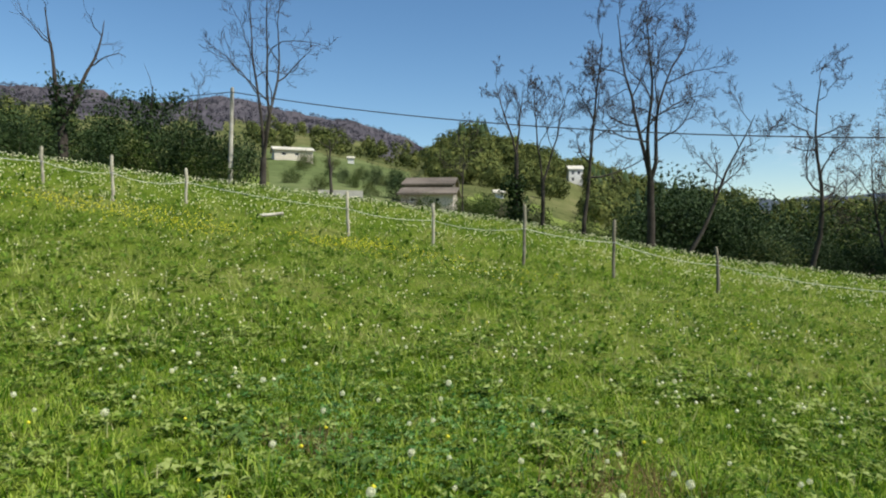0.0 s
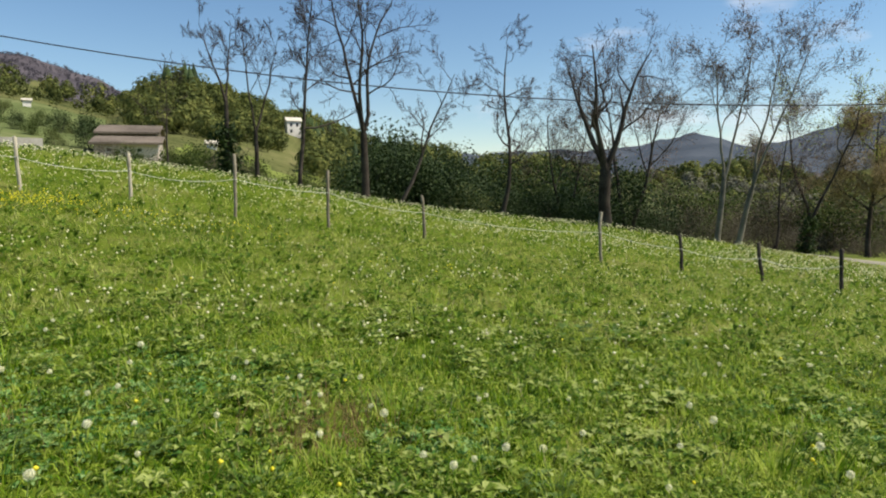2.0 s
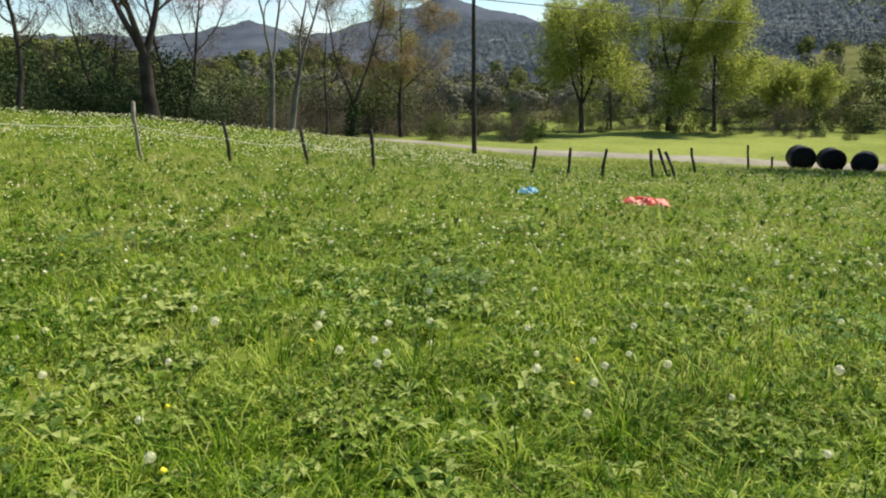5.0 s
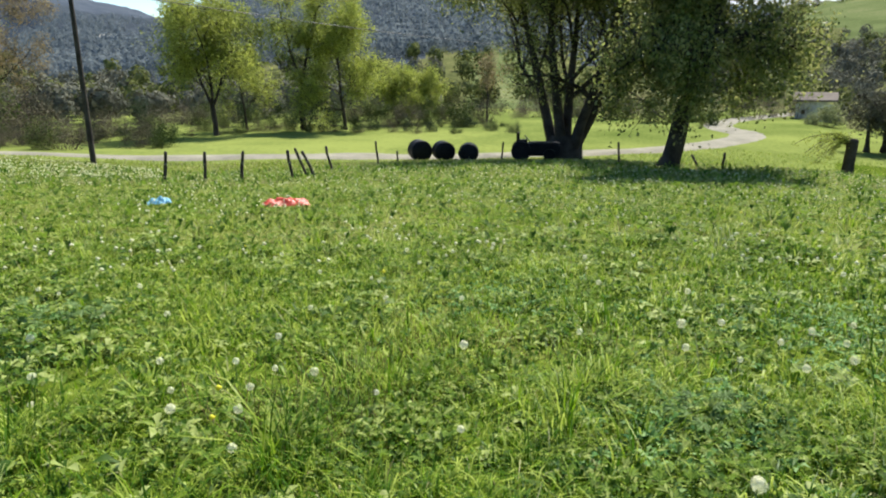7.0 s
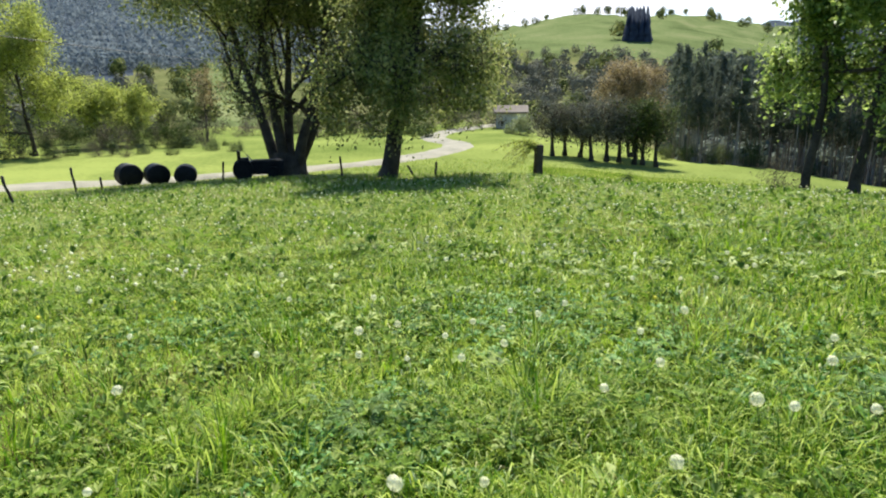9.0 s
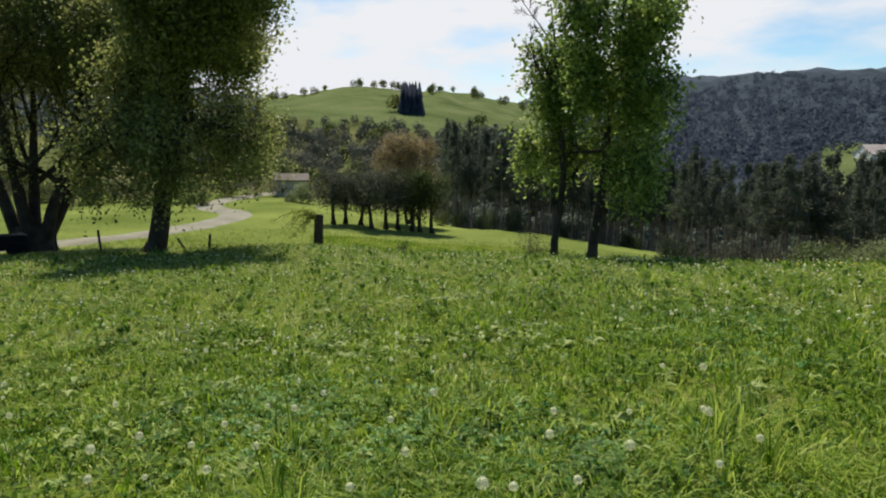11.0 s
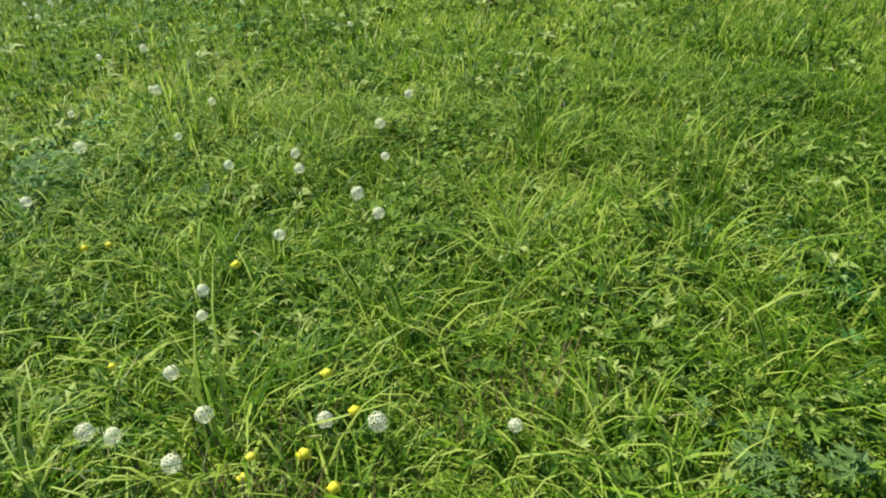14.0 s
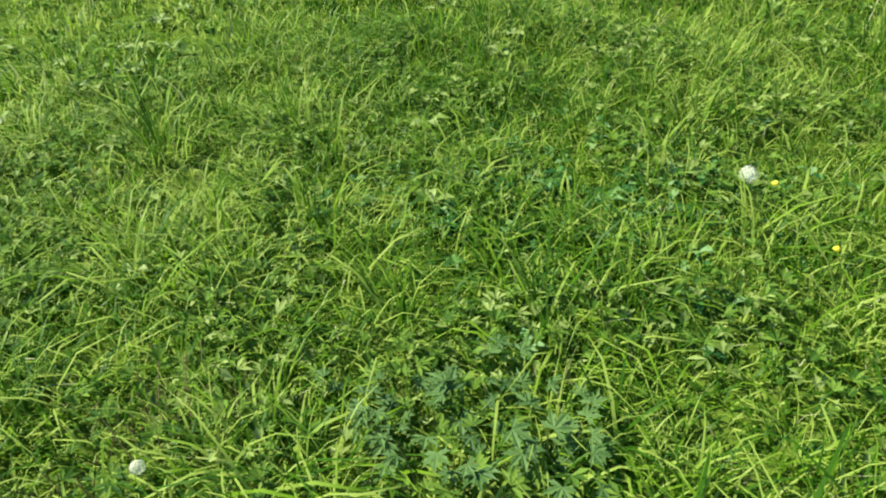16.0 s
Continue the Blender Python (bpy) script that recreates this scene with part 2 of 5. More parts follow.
FAR_REST = [(66.9, -5.0, -2.6, -0.5, 2.2, 5.6), (68.05, -5.0, -2.6, -0.5, 2.8, 7.2), (69.3, -5.0, -2.6, -0.5, 3.5, 5.85), (70.8, -5, -2.6, -0.5, 3.6, 5.3), (73.2, -5, -2.6, -0.2, 3.3, 4.65), (76.3, -4.9, -2.6, 0.1, 3.5, 3.7), (48, -4.8, -2.2, -0.4, 1.3, 3.2),
    (154, -7.2, -9.0, -1.2, 3.6, 5.6), (159, -7.8, -9.0, -0.8, 4.6, 6.3), (164, -8.4, -9.0, -0.4, 6.0, 6.2), (172, -8.8, -9.0, 0.0, 5.2, 6.1), (178, -8.5, -9, -0.2, 3.9, 5.9),
    (182, -8.3, -9, -0.3, 3.1, 4.9), (184.6, -8.2, -9, -0.4, 2.6, 5.5), (188, -8, -8.6, -0.4, 2.4, 4.8), (205, -7, -4.5, -1, 2.5, 5), (260, 0, 2, 4, 6, 7)]
N_AZ = 540
AZ = np.arange(N_AZ) * 360.0 / N_AZ
RADII = np.concatenate([np.linspace(0.0, 44, 56), 44 * (4600 / 44) ** (np.arange(1, 65) / 64)])


def round_table(rows, column, blur):
    """A column of a table of headings, all the way round and softened."""
    rows = sorted(rows)
    a = np.array([r[0] for r in rows])
    v = np.array([r[column] for r in rows])
    full = np.interp(AZ, np.r_[a - 360, a, a + 360], np.r_[v, v, v])
    k = int(blur * N_AZ / 360)
    pad = np.r_[full[-k:], full, full[:k]]
    return np.convolve(pad, np.ones(2 * k + 1) / (2 * k + 1), "valid")


near_a, near_b, near_d = (round_table(NEAR, c, 4) for c in (1, 2, 3))
far_z = [np.tan(np.radians(round_table(FAR + FAR_REST, c, 0.9))) * d + 1.5 for c, d in ((1, 60), (2, 130), (3, 300), (4, 900), (5, 2500))]
LAND = np.zeros((N_AZ, len(RADII)))
for i in range(N_AZ):
    a, b, dd = near_a[i], near_b[i], near_d[i]
    z = a * RADII + b * RADII**2
    ze = a * dd + b * dd * dd
    z = np.interp(RADII, [0, dd, 60, 130, 300, 900, 2500, 4600], [0, ze, *[q[i] for q in far_z], far_z[-1][i] * 0.6]) * (RADII > dd) + z * (RADII <= dd)
    LAND[i] = z
for _ in range(2):
    LAND[:, 20:-1] = 0.25 * LAND[:, 19:-2] + 0.5 * LAND[:, 20:-1] + 0.25 * LAND[:, 21:]
aa, rr = np.radians(AZ)[:, None], RADII[None]
LAND += (0.05 * np.sin(aa * 23 + rr * 0.31) * np.sin(rr * 0.47 + aa * 7) * np.clip(rr / 12, 0, 1) + 0.004 * rr * np.sin(aa * 31 + rr * 0.011) * np.sin(rr * 0.017 + 2) * (rr > 120))
bumps = np.random.default_rng(4).normal(0, 1, (N_AZ, len(RADII)))
LAND += 0.0022 * rr * (bumps + np.roll(bumps, 1, 0)) * 0.7 * (rr > 650)


def land_z(x, y):
    """The height of the land, for numbers or arrays."""
    x, y = np.asarray(x, float) - C0.x, np.asarray(y, float) - C0.y
    r = np.hypot(x, y)
    a = (np.degrees(np.arctan2(x, y)) % 360) * N_AZ / 360
    i = np.floor(a).astype(int)
    fa = a - i
    j = np.clip(np.searchsorted(RADII, r, "right") - 1, 0, len(RADII) - 2)
    fr = (r - RADII[j]) / (RADII[j + 1] - RADII[j])
    i0, i1 = i % N_AZ, (i + 1) % N_AZ
    return (LAND[i0, j] * (1 - fa) + LAND[i1, j] * fa) * (1 - fr) + (LAND[i0, j + 1] * (1 - fa) + LAND[i1, j + 1] * fa) * fr


def spot(az, d, lift=0.0):
    """The place on the land at a heading and distance."""
    p = C0 + unit(az) * d
    return Vector((p.x, p.y, float(land_z(p.x, p.y)) + lift))


def mesh(name, verts, faces, mat, smooth=False):
    """A mesh from arrays; all faces have the same number of corners."""
    verts, faces = np.asarray(verts, np.float32), np.asarray(faces, np.int32)
    me = bpy.data.meshes.new(name)
    k = faces.shape[1]
    me.vertices.add(len(verts))
    me.vertices.foreach_set("co", verts.ravel())
    me.loops.add(faces.size)
    me.loops.foreach_set("vertex_index", faces.ravel())
    me.polygons.add(len(faces))
    me.polygons.foreach_set("loop_start", np.arange(len(faces), dtype=np.int32) * k)
    if smooth:
        me.polygons.foreach_set("use_smooth", np.ones(len(faces), bool))
    me.update(calc_edges=True)
    me.materials.append(mat)
    return me


def piece(name, me, parent=None, label="", m=None):
    """A mesh as an object, under a thing where one is given."""
    ob = new(name, me)
    if parent is not None:
        ob.parent = parent
    if m is not None:
        ob.matrix_basis = m
    return tagged(ob, label)


def part(name, bm, mat, parent=None, label="", m=None):
    """A bmesh as one object under a thing."""
    me = bpy.data.meshes.new(name)
    bmesh.ops.recalc_face_normals(bm, faces=bm.faces)
    bm.to_mesh(me)
    bm.free()
    me.materials.append(mat)
    return piece(name, me, parent, label, m)


def thing(name, m, label, category, group="", kind=""):
    """An empty at a thing's base, which holds its parts."""
    ob = new(name)
    ob.empty_display_size = 0.2
    ob.matrix_basis = m
    return tagged(ob, label, category, group, kind)


def at(p, turn=0.0, tip=0.0, side=0.0):
    return Matrix.Translation(p) @ pose(0, 0, 0, tip, side, turn)


# ---- growing things ----
def tubes(segs, sides):
    """Tapered tubes: rows of x0 y0 z0 x1 y1 z1 r0 r1 as vertices and faces."""
    s = np.asarray(segs, float)
    p0, p1, r0, r1 = s[:, :3], s[:, 3:6], s[:, 6], s[:, 7]
    d = p1 - p0
    d /= np.linalg.norm(d, axis=1, keepdims=True) + 1e-9
    ref = np.where(np.abs(d[:, :1]) < 0.8, [[1.0, 0, 0]], [[0, 1.0, 0]])
    u = np.cross(d, ref)
    u /= np.linalg.norm(u, axis=1, keepdims=True) + 1e-9
    v = np.cross(d, u)
    k = np.arange(sides) * 2 * np.pi / sides
    ring = u[:, None] * np.cos(k)[None, :, None] + v[:, None] * np.sin(k)[None, :, None]
    a, b = p0[:, None] + ring * r0[:, None, None], p1[:, None] + ring * r1[:, None, None]
    verts = np.concatenate([a, b], 1).reshape(-1, 3)
    i = np.arange(sides)
    one = np.stack([i, (i + 1) % sides, sides + (i + 1) % sides, sides + i], 1)
    faces = (one[None] + (np.arange(len(s)) * 2 * sides)[:, None, None]).reshape(-1, 4)
    return verts, faces


def chains(lines, radii, sides):
    """Connected tubes along lines that all have the same number of points."""
    p, r = np.asarray(lines, float), np.asarray(radii, float)
    n, m = p.shape[:2]
    d = np.gradient(p, axis=1)
    d /= np.linalg.norm(d, axis=2, keepdims=True) + 1e-9
    ref = np.where(np.abs(p[:, -1:, :1] - p[:, :1, :1]) < 0.75 * np.linalg.norm(p[:, -1:] - p[:, :1], axis=2, keepdims=True), [[[1.0, 0, 0]]], [[[0, 1.0, 0]]])
    u = np.cross(d, np.broadcast_to(ref, d.shape))
    u /= np.linalg.norm(u, axis=2, keepdims=True) + 1e-9
    v = np.cross(d, u)
    k = np.arange(sides) * 2 * np.pi / sides
    ring = p[:, :, None] + (u[:, :, None] * np.cos(k)[:, None] + v[:, :, None] * np.sin(k)[:, None]) * r[:, :, None, None]
    i, j = np.meshgrid(np.arange(m - 1), np.arange(sides), indexing="ij")
    j2 = (j + 1) % sides
    one = np.stack([i * sides + j, i * sides + j2, (i + 1) * sides + j2, (i + 1) * sides + j], -1).reshape(-1, 4)
    return ring.reshape(-1, 3), (one[None] + (np.arange(n) * m * sides)[:, None, None]).reshape(-1, 4)


def many_chains(limbs, sides):
    """chains() for limbs with differing numbers of points."""
    vs, fs, n = [], [], 0
    for m in sorted({len(l) for l, _ in limbs}):
        some = [(l, r) for l, r in limbs if len(l) == m]
        v, f = chains([l for l, _ in some], [r for _, r in some], sides)
        vs.append(v)
        fs.append(f + n)
        n += len(v)
    return np.concatenate(vs), np.concatenate(fs)


def grow(rng, base, way, length, radius, level, last, out, ends, wiggle=0.16, rise=0.06, kids=(5, 7), spread=(28, 62), ratio=0.62, bare=0.35, limb=0, upright=0.0):
    """One limb as a crooked line, and the limbs that it bears. out: rows of level, main limb, line and radii; ends: places of the outer twigs."""
    n = (8, 6, 5, 4, 3)[level]
    p, d = np.array(base, float), np.array(way, float)
    line, radii = [p.copy()], [radius]
    for i in range(n):
        d = d + rng.normal(0, wiggle, 3) + [0, 0, rise]
        if level == 0:
            f = upright * (i + 1) / n
            d = d + 0.45 * ((1 - f) * np.array(way, float) + f * np.array([0, 0, 1.0]) - d)
        d /= np.linalg.norm(d)
        p = p + d * length / n
        line.append(p.copy())
        radii.append(max(radius * (1 - (0.72 if level else 0.86) * (i + 1) / n), 0.0085))
    if level == 1:
        limb = len({l for v, l, _, _ in out if v == 1}) + 1
    out.append((level, limb, line, radii))
    if level >= last - 1:
        ends.extend(line[1:])
    if level >= last:
        return
    count = rng.integers(kids[0], kids[1] + 1) + (3 if level == last - 1 else 1 if level else 0)
    turn = rng.uniform(0, 6.28)
    for k in range(count):
        low = bare if level == 0 else 0.22
        f = low + (1 - low) * (k + rng.uniform(0.1, 0.9)) / count
        j = min(int(f * n), n - 1)
        at_p = line[j] + (line[j + 1] - line[j]) * (f * n - j)
        along = line[j + 1] - line[j]
        along /= np.linalg.norm(along)
        side = np.cross(along, [math.cos(turn), math.sin(turn), 0.13])
        side /= np.linalg.norm(side) + 1e-9
        turn += 2.4 + rng.uniform(-0.4, 0.4)
        an = math.radians(rng.uniform(*spread))
        way2 = along * math.cos(an) + side * math.sin(an)
        grow(rng, at_p, way2, length * ratio * rng.uniform(0.7, 1.15) * (1.1 - 0.45 * f), radii[j] * rng.uniform(0.42, 0.62), level + 1, last, out, ends,
             min(wiggle * 1.5, 0.26), rise * 1.25, kids, spread, ratio, bare, limb)


def cards(rng, centres, count, reach, size, flat=0.0):
    """Loose leaves: bent quads about the given places, each an island."""
    centres = np.asarray(centres, float)
    c = centres[rng.integers(0, len(centres), count)] + rng.normal(0, 1, (count, 3)) * reach
    u = rng.normal(0, 1, (count, 3))
    u[:, 2] *= 1 - flat
    u /= np.linalg.norm(u, axis=1, keepdims=True)
    w = np.cross(u, rng.normal(0, 1, (count, 3)))
    w /= np.linalg.norm(w, axis=1, keepdims=True)
    s = size * rng.uniform(0.6, 1.35, (count, 1))
    nrm = np.cross(u, w) * s * 0.25
    v = np.stack([c - u * s, c - w * s * 0.55 + nrm, c + u * s, c + w * s * 0.55 + nrm], 1)
    return v.reshape(-1, 3), np.arange(count * 4).reshape(-1, 4)


def skeleton_parts(tree, out, bark, twig):
    """The trunk (or stems), each main limb and its twigs as parts."""
    for v, _, line, radii in out:
        if v == 0:
            piece("trunk", mesh("trunk", *chains([line], [radii], 10), bark, True), tree)
    for k in sorted({l for v, l, _, _ in out if v == 1}):
        main = [(line, r) for v, l, line, r in out if v == 1 and l == k]
        limb = piece("limb", mesh("limb", *many_chains(main, 6), bark, True), tree)
        fine = [(line, r) for v, l, line, r in out if v > 1 and l == k]
        if fine:
            tagged(piece("twig_spray", mesh("twig_spray", *many_chains(fine, 3), twig), limb), kind="stuff")


def bare_tree(az, d, height, label, seed, stems=1, lean=(0.0, 0.0), girth=0.16, bark=None, last=3, kids=(5, 7), spread=(25, 58), bare=0.35, wiggle=0.16,
              ratio=0.50, leaf=None, leaves=0, reach=0.35, size=0.09, ivy=0.0, name="bare_tree", twig=None, drop=0.15, fan=0.14, low=0.0, dense_top=False, fork=0.0, upright=0.0, leafy=1.0, clump=1.0):
    """A tree with a trunk, limbs and twigs; leaf and leaves: a crown of loose leaves about the twigs; ivy: metres of trunk that ivy covers; low: how far leaves hang;
    fork: the height at which one trunk parts into its stems; upright: how far a leaning trunk straightens; leafy: the share of the height that bears leaves;
    clump: the share of the twigs that do."""
    rng = np.random.default_rng(seed)
    girth = girth * (0.78 if last == 3 and not leaves else 0.9)
    tree = thing(name, Matrix.Translation(spot(az, d, -drop)), label, "tree", "trees round the meadow")
    side, ahead = np.array(unit(az + 90)), np.array(unit(az))
    out, ends = [], []
    if fork:
        bole = [np.array([0, 0, -0.3])]
        for k in range(4):
            bole.append(bole[-1] + np.array([0, 0, (fork + 0.3) / 4]) + (side * lean[0] + ahead * lean[1]) * fork / 4 + np.append(rng.normal(0, 0.03, 2), 0) * girth * 4)
        out.append((0, 0, bole, [girth * 1.25, girth * 1.12, girth * 1.05, girth, girth * 0.95]))
    for k in range(stems):
        turn = 6.28 * k / stems + 0.35
        way = np.array([0, 0, 1.0]) + side * lean[0] + ahead * lean[1]
        if stems > 1:
            way = way + fan * (side * math.cos(turn) * 1.3 + ahead * math.sin(turn))
        way /= np.linalg.norm(way)
        base = (side * math.cos(turn) + ahead * math.sin(turn)) * girth * 0.6 * (stems > 1) + np.array([0, 0, -0.25])
        if fork:
            base = bole[-1] - np.array([0, 0, 0.05])
        grow(rng, base, way, (height - fork) * (0.84 if last > 1 else 1) * rng.uniform(0.85 if stems > 1 else 1, 1.0) * (1.12 if fork else 1), girth * (0.6 if fork else 1), 0, last, out, ends, wiggle * (0.6 if fork else 0.45), 0.05, kids, spread, ratio, bare, upright=upright)
    # a flared foot
    foot = [np.array([0, 0, -0.3]), np.array([0, 0, 0.05]), np.array([0, 0, 0.5]) + side * lean[0] * 0.5]
    wide = 1.0 if fork else 1.0 + 0.5 * (stems > 1) + 0.7 * (stems > 2)
    if stems > 2 and not fork:
        foot = [np.array([0, 0, -0.3]), np.array([0, 0, 0.5]), np.array([0, 0, 1.5])]
    out.append((0, 0, foot, [girth * 1.7 * wide, girth * 1.3 * wide, girth * 0.95 * wide]))
    skeleton_parts(tree, out, bark or M_BARK, twig or M_TWIG)
    if leaves:
        if low:
            ends = ends + [e - np.array([0, 0, low * rng.uniform(0, 1)]) for e in ends if e[2] > 1.6 + low]
            ends = [e for e in ends if e[2] > 1.6]
        if clump < 1:
            ends = [e for e, pick in zip(ends, rng.uniform(0, 1, len(ends))) if pick < clump]
        if leafy < 1:
            ends = [e for e in ends if e[2] < leafy * height]
        # extra leaves in the unseen upper crown, added to deepen the cast shadow
        if dense_top:
            ends = [e for e in ends for _ in range(1 if e[2] < 0.58 * height else 6)]
        tagged(piece("crown", mesh("crown", *cards(rng, ends, leaves, reach, size), leaf), tree), kind="stuff")
    if ivy:
        trunk = np.concatenate([np.array(l[2]) for l in out if l[0] == 0 or (l[0] == 1 and ivy > 4)])
        trunk = np.concatenate([trunk[:-1] + (trunk[1:] - trunk[:-1]) * f for f in (0, 0.33, 0.66)])
        trunk = trunk[(trunk[:, 2] < ivy)]
        tagged(piece("ivy", mesh("ivy", *cards(rng, trunk, 1500, 0.24, 0.11), M_IVY), tree, "dark ivy on the trunk"), kind="stuff")
    return tree


def shrub_mesh(rng, w, h, count, size, mat, stems=9):
    """A ragged shrub: leaves on many lobes over a few stems, from the ground up."""
    lobes = []
    for _ in range(14):
        a, r = rng.uniform(0, 6.28), math.sqrt(rng.uniform(0, 1)) * w * 0.8
        lobes.append([math.cos(a) * r, math.sin(a) * r, h * rng.uniform(0.15, 0.85) * (1 - 0.35 * (r / w) ** 2)])
    return mesh("foliage", *cards(rng, lobes, count, [w * 0.22, w * 0.22, h * 0.15], size), mat), mesh("stems", *tubes(
        [[0.15 * l[0], 0.15 * l[1], -0.2, *l, 0.03, 0.012] for l in lobes[:stems]], 4), M_TWIG)


# ---- ground, road ----
i0 = np.repeat(np.arange(N_AZ), len(RADII) - 1)
j0 = np.tile(np.arange(len(RADII) - 1), N_AZ)
nr = len(RADII)
gx = C0.x + np.sin(np.radians(AZ))[:, None] * RADII[None]
gy = C0.y + np.cos(np.radians(AZ))[:, None] * RADII[None]
i1 = (i0 + 1) % N_AZ
# Turf under the long grass, darkened so gaps between blades read as shade
M_TURF = material("turf darkened as blade-gap shade", (0.028, 0.058, 0.006), (0.095, 0.135, 0.016), 0.95, 0.5, 9, 0.5, 0, 0, (0.14, 0.155, 0.04), spec=0.0)
M_MEADOW = material("grazed meadow", (0.085, 0.118, 0.026), (0.155, 0.19, 0.05), 0.95, 0.12, 3.5, 0.3, 0, 0, (0.21, 0.245, 0.065), spec=0.0)
# Extra blue in the hill pasture greys it for haze
M_PASTURE = material("hill pasture", (0.07, 0.092, 0.034), (0.12, 0.148, 0.058), 0.95, 0.02, 0.5, 0, 0, 0, (0.16, 0.172, 0.078), spec=0.0)
M_WOODFLOOR = material("wooded slope", (0.04, 0.05, 0.02), (0.11, 0.12, 0.045), 0.95, 0.03, 0.6, 0, 0, 0, (0.16, 0.15, 0.07), spec=0.0)
# Ground under the far conifers, its base colour blued for haze as well
M_DARKHILL = material("haze-blued conifer ground", (0.034, 0.044, 0.055), (0.064, 0.077, 0.09), 0.95, 0.04, 0.4, 0, spec=0.0)
# Litter brown lowered near black, standing in for shade under the pines
M_LITTER = material("pine litter with shade in its colour", (0.010, 0.008, 0.006), (0.026, 0.021, 0.015), 0.95, 0.4, 6, 0.3, spec=0.0)
# Same brown for the mountain slope, with haze blue in it
M_BAREHILL = material("bare mountain slope blued for haze", (0.055, 0.05, 0.06), (0.105, 0.095, 0.105), 0.95, 0.012, 0.12, 0, spec=0.0)
# Aerial haze is mixed into this blue-grey base colour
M_HAZEHILL = material("far hills tinted for haze", (0.05, 0.064, 0.083), (0.085, 0.10, 0.122), 0.95, 0.006, 0.05, 0, spec=0.0)
COVER = [M_TURF, M_MEADOW, M_PASTURE, M_WOODFLOOR, M_DARKHILL, M_LITTER, M_BAREHILL, M_HAZEHILL]


def cover(az, r):
    """Which kind of land lies at a heading and distance."""
    az = (az + 60) % 360 - 60
    w = 1 + 0.12 * np.sin(az * 1.3) + 0.08 * np.sin(az * 0.37 + r * 0.01)
    valley = (az > 55) & (az < 128)
    c = np.where(r < np.where(valley, 36, 44), 0, 1)
    c = np.where(r > 92 * w, 3, c)
    c = np.where((az > -60) & (az < 62) & (r > 430 * w), 6, c)
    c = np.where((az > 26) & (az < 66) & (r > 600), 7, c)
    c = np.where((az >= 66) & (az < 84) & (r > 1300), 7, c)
    c = np.where((az > -7) & (az < 5) & (r > 44) & (r < 260 * w), 2, c)
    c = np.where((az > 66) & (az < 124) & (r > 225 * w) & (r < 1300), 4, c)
    c = np.where((az > 100) & (az < 106) & (r > 100) & (r < 240 * w), 2, c)
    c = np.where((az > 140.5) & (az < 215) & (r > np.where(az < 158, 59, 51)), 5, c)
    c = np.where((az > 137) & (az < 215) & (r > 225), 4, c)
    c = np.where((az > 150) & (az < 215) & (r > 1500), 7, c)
    c = np.where((az > 124) & (az < 148) & (r > 380 * w) & (r < 1300), 2, c)
    c = np.where((az > 168.5) & (az < 200) & (r > 225) & (r < 330), 2, c)
    c = np.where((az > 186 - (r - 330) * 0.03) & (az < 205) & (r > 330) & (r < 520), 2, c)
    return c


verts = np.stack([gx, gy, LAND], -1).reshape(-1, 3)
quads = np.stack([i0 * nr + j0, i0 * nr + j0 + 1, i1 * nr + j0 + 1, i1 * nr + j0], 1)
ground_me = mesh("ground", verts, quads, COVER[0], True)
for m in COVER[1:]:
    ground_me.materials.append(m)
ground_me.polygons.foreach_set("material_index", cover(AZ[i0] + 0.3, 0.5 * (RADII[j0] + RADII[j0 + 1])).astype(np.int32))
ground = piece("ground", ground_me)
tagged(ground, "green sloping spring meadow and hills", "ground", kind="structure")


def ribbon(name, line, width, mat, lift, label, category):
    """A strip laid on the land along a line of headings and distances."""
    pts = [spot(a, d) for a, d in line]
    fine = []
    for k in range(len(pts) - 1):
        p0, p1, p2, p3 = pts[max(k - 1, 0)], pts[k], pts[k + 1], pts[min(k + 2, len(pts) - 1)]
        for s in range(12):
            t = s / 12
            fine.append(0.5 * (2 * p1 + (p2 - p0) * t + (2 * p0 - 5 * p1 + 4 * p2 - p3) * t * t + (3 * p1 - p0 - 3 * p2 + p3) * t**3))
    fine.append(pts[-1])
    verts, faces, k = [], [], 7
    for n, p in enumerate(fine):
        q = fine[min(n + 1, len(fine) - 1)] - fine[max(n - 1, 0)]
        side = Vector((q.y, -q.x, 0)).normalized()
        wob = 0.12 * math.sin(n * 1.7) + 0.1 * math.sin(n * 0.6)
        for s in range(k):
            o = p + side * ((s / (k - 1) - 0.5) * (width + wob))
            crown = 0.05 * (1 - (2 * s / (k - 1) - 1) ** 2)
            verts.append((o.x, o.y, float(land_z(o.x, o.y)) + lift * (0.0 if s in (0, k - 1) else 1.0) + crown - (0.06 if s in (0, k - 1) else 0)))
    for n in range(len(fine) - 1):
        for s in range(k - 1):
            faces.append((n * k + s, n * k + s + 1, (n + 1) * k + s + 1, (n + 1) * k + s))
    return tagged(piece(name, mesh(name, verts, faces, mat, True)), label, category, kind="structure")


ROAD = [(40, 46), (52, 43), (60, 40.6), (66, 40), (72, 39.4), (80, 38.6), (88, 38.4), (96, 39.8), (104, 41.2), (111, 42), (116, 44.5), (119.4, 48.5), (121.7, 53.5), (121.9, 57.5), (120.6, 61.5), (120, 68), (122, 78), (127, 95)]
ribbon("road", ROAD, 2.9, M_GRAVEL, 0.06, "pale gravel farm track through the meadow", "track")

